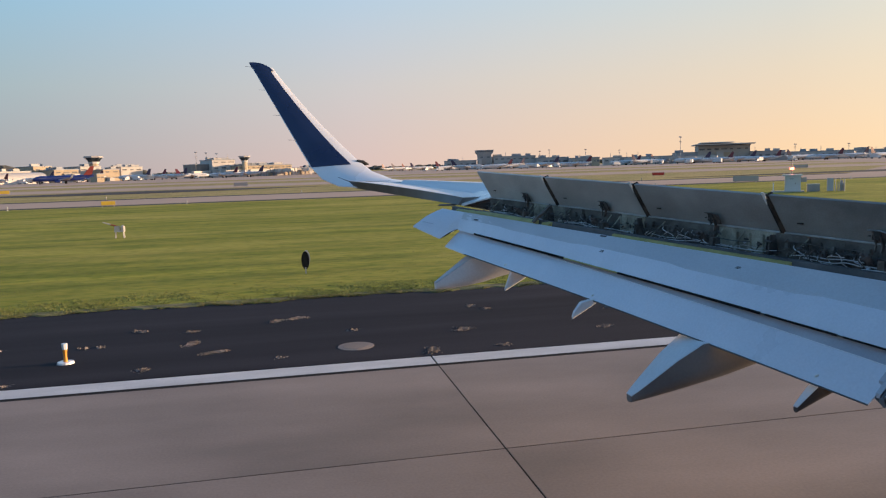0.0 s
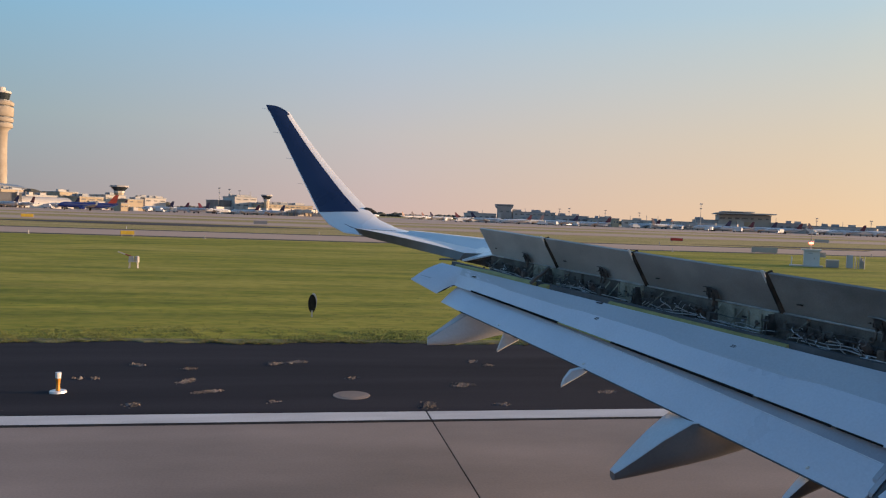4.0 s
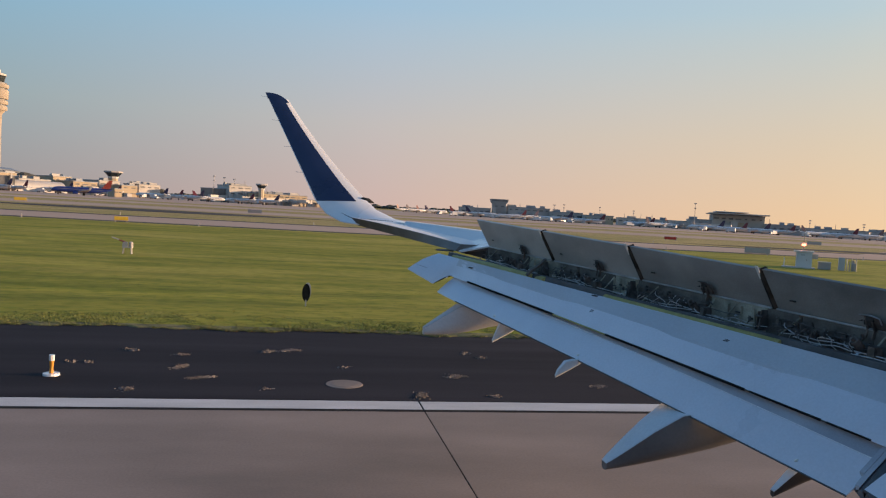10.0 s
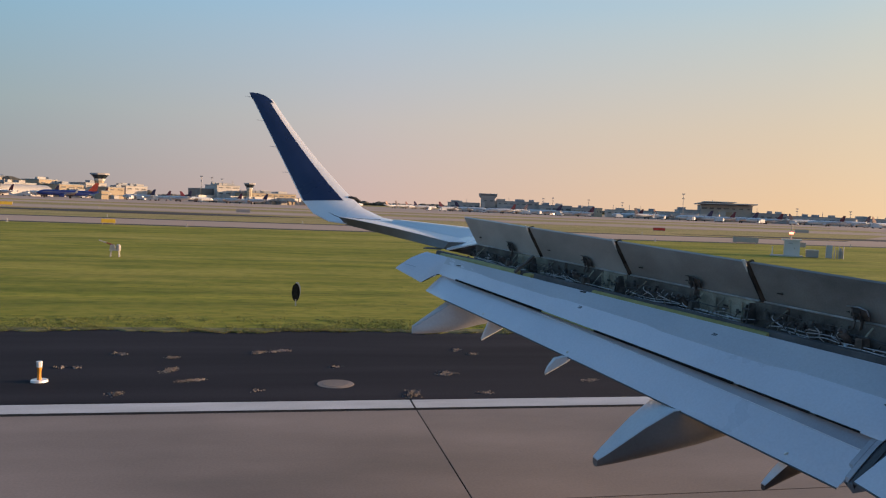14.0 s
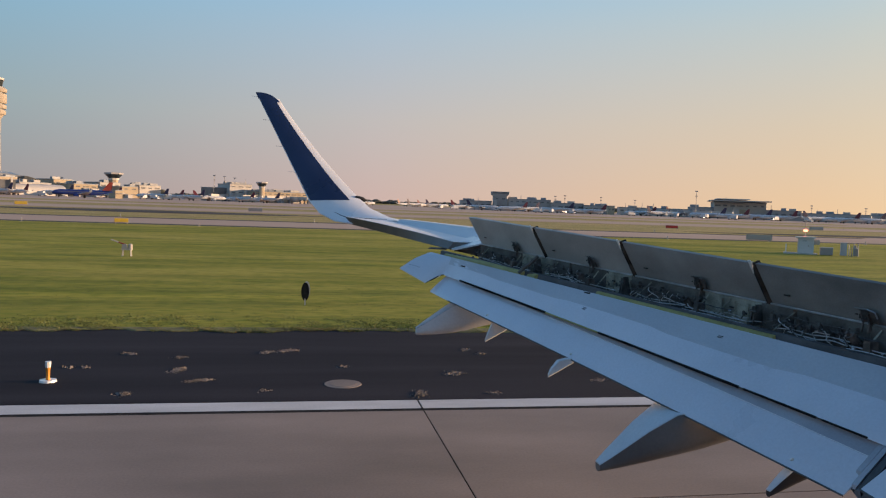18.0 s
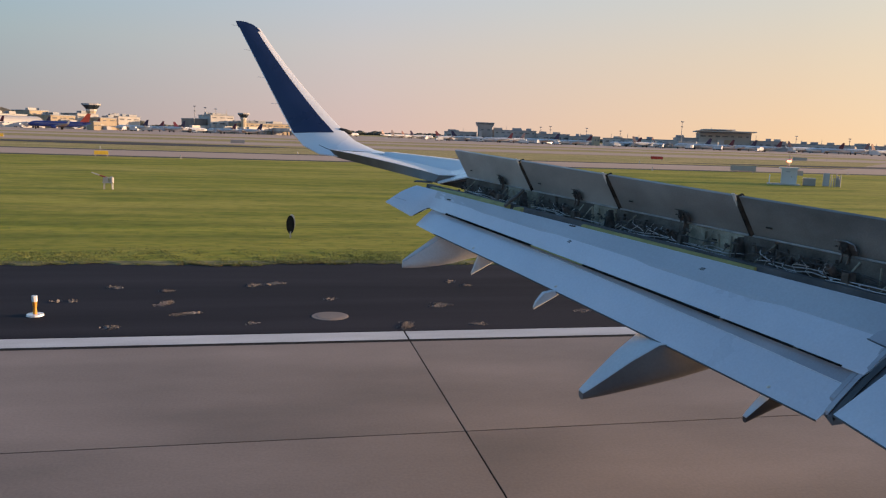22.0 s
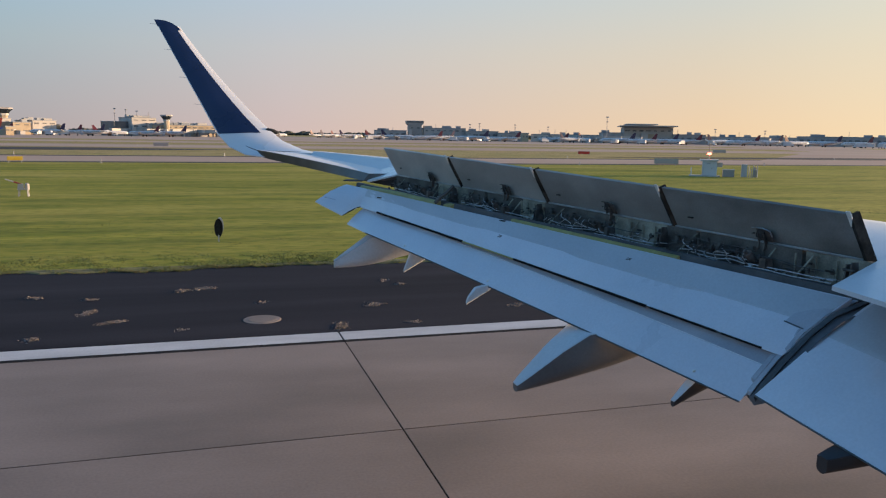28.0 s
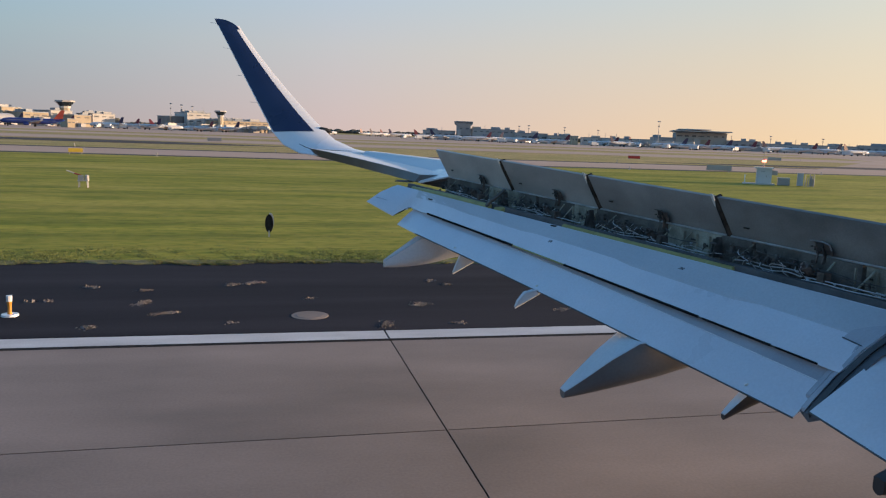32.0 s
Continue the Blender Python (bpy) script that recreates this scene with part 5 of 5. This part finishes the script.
part("shaft", Shape().ring_z([(0, 7.6), (6, 6.6), (60, 6.2), (76, 6.6), (80, 9.6)], 20), TOWER_CONCRETE, tower, "", True)
for k, (z0, z1, r) in enumerate(((80, 84.5, 11.2), (86, 90, 11.8), (91.5, 101, 12.0), (102.5, 106.5, 12.2))):
    part("head_ring", Shape().ring_z([(z0, r - .6), (z0 + .8, r), (z1 - .8, r), (z1, r - .6)], 24), TOWER_CONCRETE, tower, "", True)
part("head_core", Shape().ring_z([(80, 9.6), (108, 10.4)], 20), GLASS_DARK, tower, "dark recessed bands")
part("cab", Shape().ring_z([(108, 7.6), (115, 9.2)], 16), CAB_GLASS, tower, "dark glazed control cab")
part("cab_roof", Shape().ring_z([(115, 9.8), (117, 9.4), (117.2, 4.6), (121, 4.4)], 16), WALL_PALE, tower)
base = block("tower_base", "low tan base building of the tower", -21.2, -19.8, 905, 9, WALL_TAN, 12, 1)

# curved terminal astern with tanks before it
hall2 = thing("curved_terminal", "long terminal with curved grey metal roof", "building", "", polar(-27, 700), 27)
arc = [(-110 + 220 * k / 16, 13 + 9 * math.sin(math.pi * (k + 2) / 20)) for k in range(17)]
part("roof", Shape().loft([[(x, 0, z), (x, 45, z + 3), (x, 45, z + 2), (x, 0, z - 1)] for x, z in arc]), ROOF_METAL, hall2, "curved grey roof", True)
part("glass_front", Shape().box((0, 4, 6), (214, 2, 12)), GLASS_DARK, hall2)
for k in range(12):
    part("column", Shape().box((-104 + 208 * k / 11, 1.5, 7), (1.2, 1.2, 14)), WALL_PALE, hall2)
for a in (-25.5, -23.6):
    tank = thing("storage_tank", "white round storage tank", "tank", "storage tanks", polar(a, 560))
    part("shell", Shape().ring_z([(0, 9), (8, 9), (8.6, 8.4), (9.4, .5)], 24), WALL_PALE, tank, "", True)

# far trees
def tree_line(a0, a1, d, h, seed):
    r = random.Random(seed)
    s = Shape()
    a = a0
    while a < a1:
        c = Vector(polar(a, d * r.uniform(.98, 1.02)))
        w, hh = h * r.uniform(.7, 1.5), h * r.uniform(.6, 1.15)
        ring = lambda z, q: [(c.x + w * q * r.uniform(.7, 1.2) * math.cos(k * 1.047), c.y + w * q * r.uniform(.7, 1.2) * math.sin(k * 1.047), z) for k in range(6)]
        s.loft([ring(0, .8), ring(hh * .4, 1.1), ring(hh * .75, .85), ring(hh, .3)])
        a += math.degrees(w * 1.1 / d)
    return s


stuff("far_woods", tree_line(-40, 56, 2600, 13, 1), TREES, "dark distant tree line on the horizon", "trees")
stuff("near_woods", tree_line(-11.8, -9.2, 1500, 15, 2), TREES, "dark wooded rise beyond the apron", "trees")
stuff("hangar_woods", tree_line(-24, -17.0, 900, 17, 3), TREES, "dark trees behind the hangar", "trees")

# ground vehicles and jet bridges along the gates
truck = thing("service_truck", "white airport service truck on the apron", "truck", "service trucks", polar(24.4, 690), 10)
part("cargo_box", Shape().box((-1.2, 0, 2.3), (5.2, 2.4, 2.6)), JET_WHITE, truck)
part("truck_cab", Shape().box((2.6, 0, 1.6), (1.8, 2.3, 1.8), 0, .85), JET_WHITE, truck)
part("windscreen", Shape().box((3.3, 0, 2.0), (.3, 1.9, .7)), CAB_GLASS, truck)
for x in (-2.6, 2.4):
    for y in (-1.1, 1.1):
        part("tyre", Shape().ring_z([(-.15, .45), (.15, .45)], 10), RUBBER, truck).matrix_basis = pose(x, y, .46, 90, 0, 0)
bridge = thing("jet_bridge", "grey covered jet bridge at a gate", "jet bridge", "jet bridges", polar(25.6, 790), 60)
part("tunnel", Shape().box((0, 0, 5.2), (26, 3, 3)), WALL_PALE, bridge)
part("head", Shape().box((14, 0, 5.2), (4, 4.4, 3.6)), WALL_DARK, bridge)
part("column", Shape().box((9, 0, 1.9), (1.2, 1.2, 3.8)), WALL_DARK, bridge)
for k in range(32):
    a = rnd.choice((rnd.uniform(-17, 4), rnd.uniform(8, 47)))
    copy_thing(truck, pose(*polar(a, rnd.uniform(645, 740)), 0, 0, rnd.uniform(0, 360)))
for k in range(20):
    a = rnd.choice((rnd.uniform(-6, 3), rnd.uniform(12, 46)))
    copy_thing(bridge, pose(*polar(a, rnd.uniform(760, 790)), 0, 0, rnd.uniform(30, 150)))


# ---- signs and fittings on the field ----
def field_sign(label, at, turn, w, h, face):
    s = thing("airfield_sign", label, "sign", "airfield signs", at, turn)
    part("panel", Shape().box((0, 0, .25 + h / 2), (w, .25, h)), WALL_DARK, s)
    part("face", Shape().box((0, -.14, .25 + h / 2), (w * .95, .04, h * .86)), face, s)
    for k in (-.4, .4):
        part("leg", Shape().box((w * k, 0, .13), (.1, .1, .26)), WALL_DARK, s)
    return s


field_sign("dark airfield sign seen from behind on the grass", (68, 104.5, .015), -25, 3.6, .8, WALL_DARK)
field_sign("red airfield sign beyond the taxiway", (86, 167, 0), -27, 2.8, .7, SIGN_RED)
field_sign("dark airfield sign beyond the taxiway", (-11.6, 221, 0), 0, 3.8, .9, WALL_DARK)
field_sign("yellow airfield sign beside the taxiway", (-22, 104, .015), 10, 1.7, .55, SIGN_YELLOW)
field_sign("dark airfield sign on the dry verge", (152, 205, 0), -30, 3.8, .9, WALL_DARK)
field_sign("small dark airfield sign on the verge", (-70, 215, 0), 10, 3.0, .9, SIGN_YELLOW)
mast_lamp = thing("marker_lamp", "small white taxiway marker lamp", "marker lamp", "marker lamps", (-34, 104.8, .015))
part("stem", Shape().ring_z([(0, .06), (.35, .05)], 8), WALL_PALE, mast_lamp)
part("lens", Shape().ring_z([(.35, .09), (.44, .085), (.48, .03)], 10), WALL_PALE, mast_lamp)
part("base", Shape().ring_z([(0, .2), (.03, .2)], 10), WALL_PALE, mast_lamp)
for k in range(-4, 8):
    for y, z in ((104.8, .015), (141, -.03), (229, -.03)):
        copy_thing(mast_lamp, pose(k * 33 + (y % 7) * 3, y, z))
windcone = thing("equipment_post", "small white and orange equipment post in the grass", "equipment", "", (-10.4, 51, .015))
for x, y in ((-.22, -.15), (.22, -.15), (-.22, .15), (.22, .15)):
    part("leg", Shape().tube([(x * 1.15, y, 0), (x, y * .8, .42)], .035), WALL_PALE, windcone)
part("shelf", Shape().box((0, 0, .42), (.6, .4, .06)), WALL_PALE, windcone)
part("housing", Shape().box((-.14, 0, .6), (.3, .3, .3), 0, .85), WALL_PALE, windcone, "pale instrument housing")
part("motor", Shape().ring_z([(.45, .13), (.72, .13), (.78, .06)], 10, (.2, 0)), WALL_DARK, windcone, "dark round motor")
part("arm", Shape().tube([(-.1, 0, .72), (-.5, 0, .86)], [.05, .045]), FIN_ORANGE, windcone, "orange end of the arm")
part("arm", Shape().tube([(-.5, 0, .86), (-.95, 0, 1.02)], [.045, .035]), WALL_PALE, windcone, "white end of the arm")
hut = thing("equipment_shelter", "white navigation equipment shelter with cabinets on the grass", "equipment", "", (53, 73, .015), -33)
part("shelter", Shape().box((0, 0, .92), (1.5, 1.5, 1.6)), JET_WHITE, hut)
part("shelter_roof", Shape().box((-.05, 0, 1.78), (1.9, 1.8, .14)), JET_WHITE, hut, "overhanging white roof")
part("shelter_base", Shape().box((-.5, 0, .06), (3.2, 1.9, .12)), WALL_PALE, hut)
door = part("shelter_door", Shape().box((-.15, -.77, .88), (.95, .05, 1.4)), JET_WHITE, hut)
part("door_latch", Shape().box((.22, -.81, .9), (.08, .04, .16)), WALL_DARK, door)
part("vent_louvre", Shape().box((-.15, -.80, 1.42), (.4, .03, .14)), JET_GREY, door)
part("meter_box", Shape().box((1.05, -.2, 1.3), (.55, .4, .5)), WALL_DARK, hut, "grey meter box on the wall")
part("tank", Shape().box((2.0, .1, .38), (1.2, .8, .72)), WALL_DARK, hut, "dull grey tank")
part("tank_lid", Shape().box((2.0, .1, .78), (1.24, .84, .08)), WALL_PALE, hut)
part("cabinet", Shape().box((3.6, 0, .72), (.6, .5, 1.35), 0, .95), JET_GREY, hut, "grey cabinet with rounded top")
for x, h in ((4.1, 1.25), (4.35, .95), (4.55, 1.35), (4.95, 1.3)):
    part("fence_post", Shape().ring_z([(0, .06), (h, .05)], 6, (x, 0)), WALL_PALE if h > 1 else WALL_DARK, hut)
part("transformer", Shape().ring_z([(.05, .22), (.8, .22), (.95, .1), (1.15, .08)], 10, (4.72, .1)), WALL_DARK, hut, "dark transformer can")
part("stake", Shape().box((-1.9, -.3, .5), (.1, .1, 1.0)), WHITE_PAINT, hut, "white marker stake")
pole = thing("antenna_mast", "thin grey antenna mast with red obstruction lamp", "mast", "", (54.2, 74.8, .015))
part("mast_pole", Shape().ring_z([(0, .06), (3.6, .04)], 8), WALL_DARK, pole)
part("obstruction_lamp", Shape().box((0, 0, 2.45), (.4, .2, .22)), RED_LAMP, pole, "lit red obstruction lamp")
for k in range(4):
    part("antenna", Shape().ring_z([(3.5, .015), (4.0, .015)], 5, (-.3 + .2 * k, 0)), WALL_PALE, pole)
part("crossbar", Shape().box((0, 0, 3.55), (.8, .05, .05)), WALL_DARK, pole)
POST_AMBER = surface("amber_plastic", (0.62, 0.25, 0.03), (0.72, 0.33, 0.05), 6, 0.5, 0.0, 0.08)
post = thing("delineator_post", "amber and white delineator post on a white base", "delineator", "", (-4.9, 16.9, 0))
part("foot", Shape().ring_z([(0, .17), (.04, .16)], 14), WHITE_PAINT, post)
part("stem", Shape().ring_z([(.04, .045), (.16, .035), (.3, .05)], 10), POST_AMBER, post, "amber post")
part("band", Shape().ring_z([(.3, .055), (.42, .06)], 8), WHITE_PAINT, post)
marker = thing("edge_marker", "dark oval runway marker board on a short stake", "marker", "", (.4, 28.9, .015))
part("stake", Shape().box((0, 0, .12), (.05, .05, .24)), WALL_PALE, marker)
part("reflector", Shape().prism([(.05 + .13 * math.cos(2 * math.pi * k / 18), .05, .56 + .32 * math.sin(2 * math.pi * k / 18)) for k in range(18)], (0, .03, 0)), LINE_WHITE, marker, "pale reflector behind the board")
part("board", Shape().prism([(.15 * math.cos(2 * math.pi * k / 18), -.02, .5 + .34 * math.sin(2 * math.pi * k / 18)) for k in range(18)], (0, .05, 0)), RUBBER, marker)
cover = thing("manhole_cover", "round pale concrete utility cover in the asphalt", "manhole cover", "", (1.1, 16.45, 0))
part("collar", Shape().ring_z([(0, .40), (.008, .39)], 24), CONCRETE, cover)
part("lid", Shape().ring_z([(.004, .3), (.014, .29)], 24), CONCRETE, cover)
weeds = Shape()
wr = random.Random(21)
for _ in range(52):
    # each tuft follows a short crooked crack, thickest at one end
    cx, cy = wr.uniform(-14, 22), 15.2 + 5.4 * wr.random() ** 1.6
    if math.hypot(cx - 1.1, cy - 16.45) < 1.0 or math.hypot(cx + 4.9, cy - 16.9) < .6:
        continue
    g, n, bend = wr.uniform(-.5, 1.3), wr.randint(1, 8), wr.uniform(-.5, .5)
    reach = .035 * n * wr.uniform(.5, 1.1)
    px, py = cx, cy
    for k in range(n):
        px, py = px + reach / n * 2 * math.cos(g), py + reach / n * 2 * math.sin(g)
        g += bend / n * 2
        thick = wr.uniform(.012, .05) * (1.2 - k / n)
        b = blades(px - thick, px + thick, py - thick, py + thick, wr.randint(5, 13), wr.uniform(.015, .05), wr.uniform(.012, .03), wr.randint(1, 9999))
        weeds.add(b.v, b.f)
stuff("shoulder_weeds", weeds, BLADE_DULL, "dry weeds and litter in shoulder cracks", "weeds")
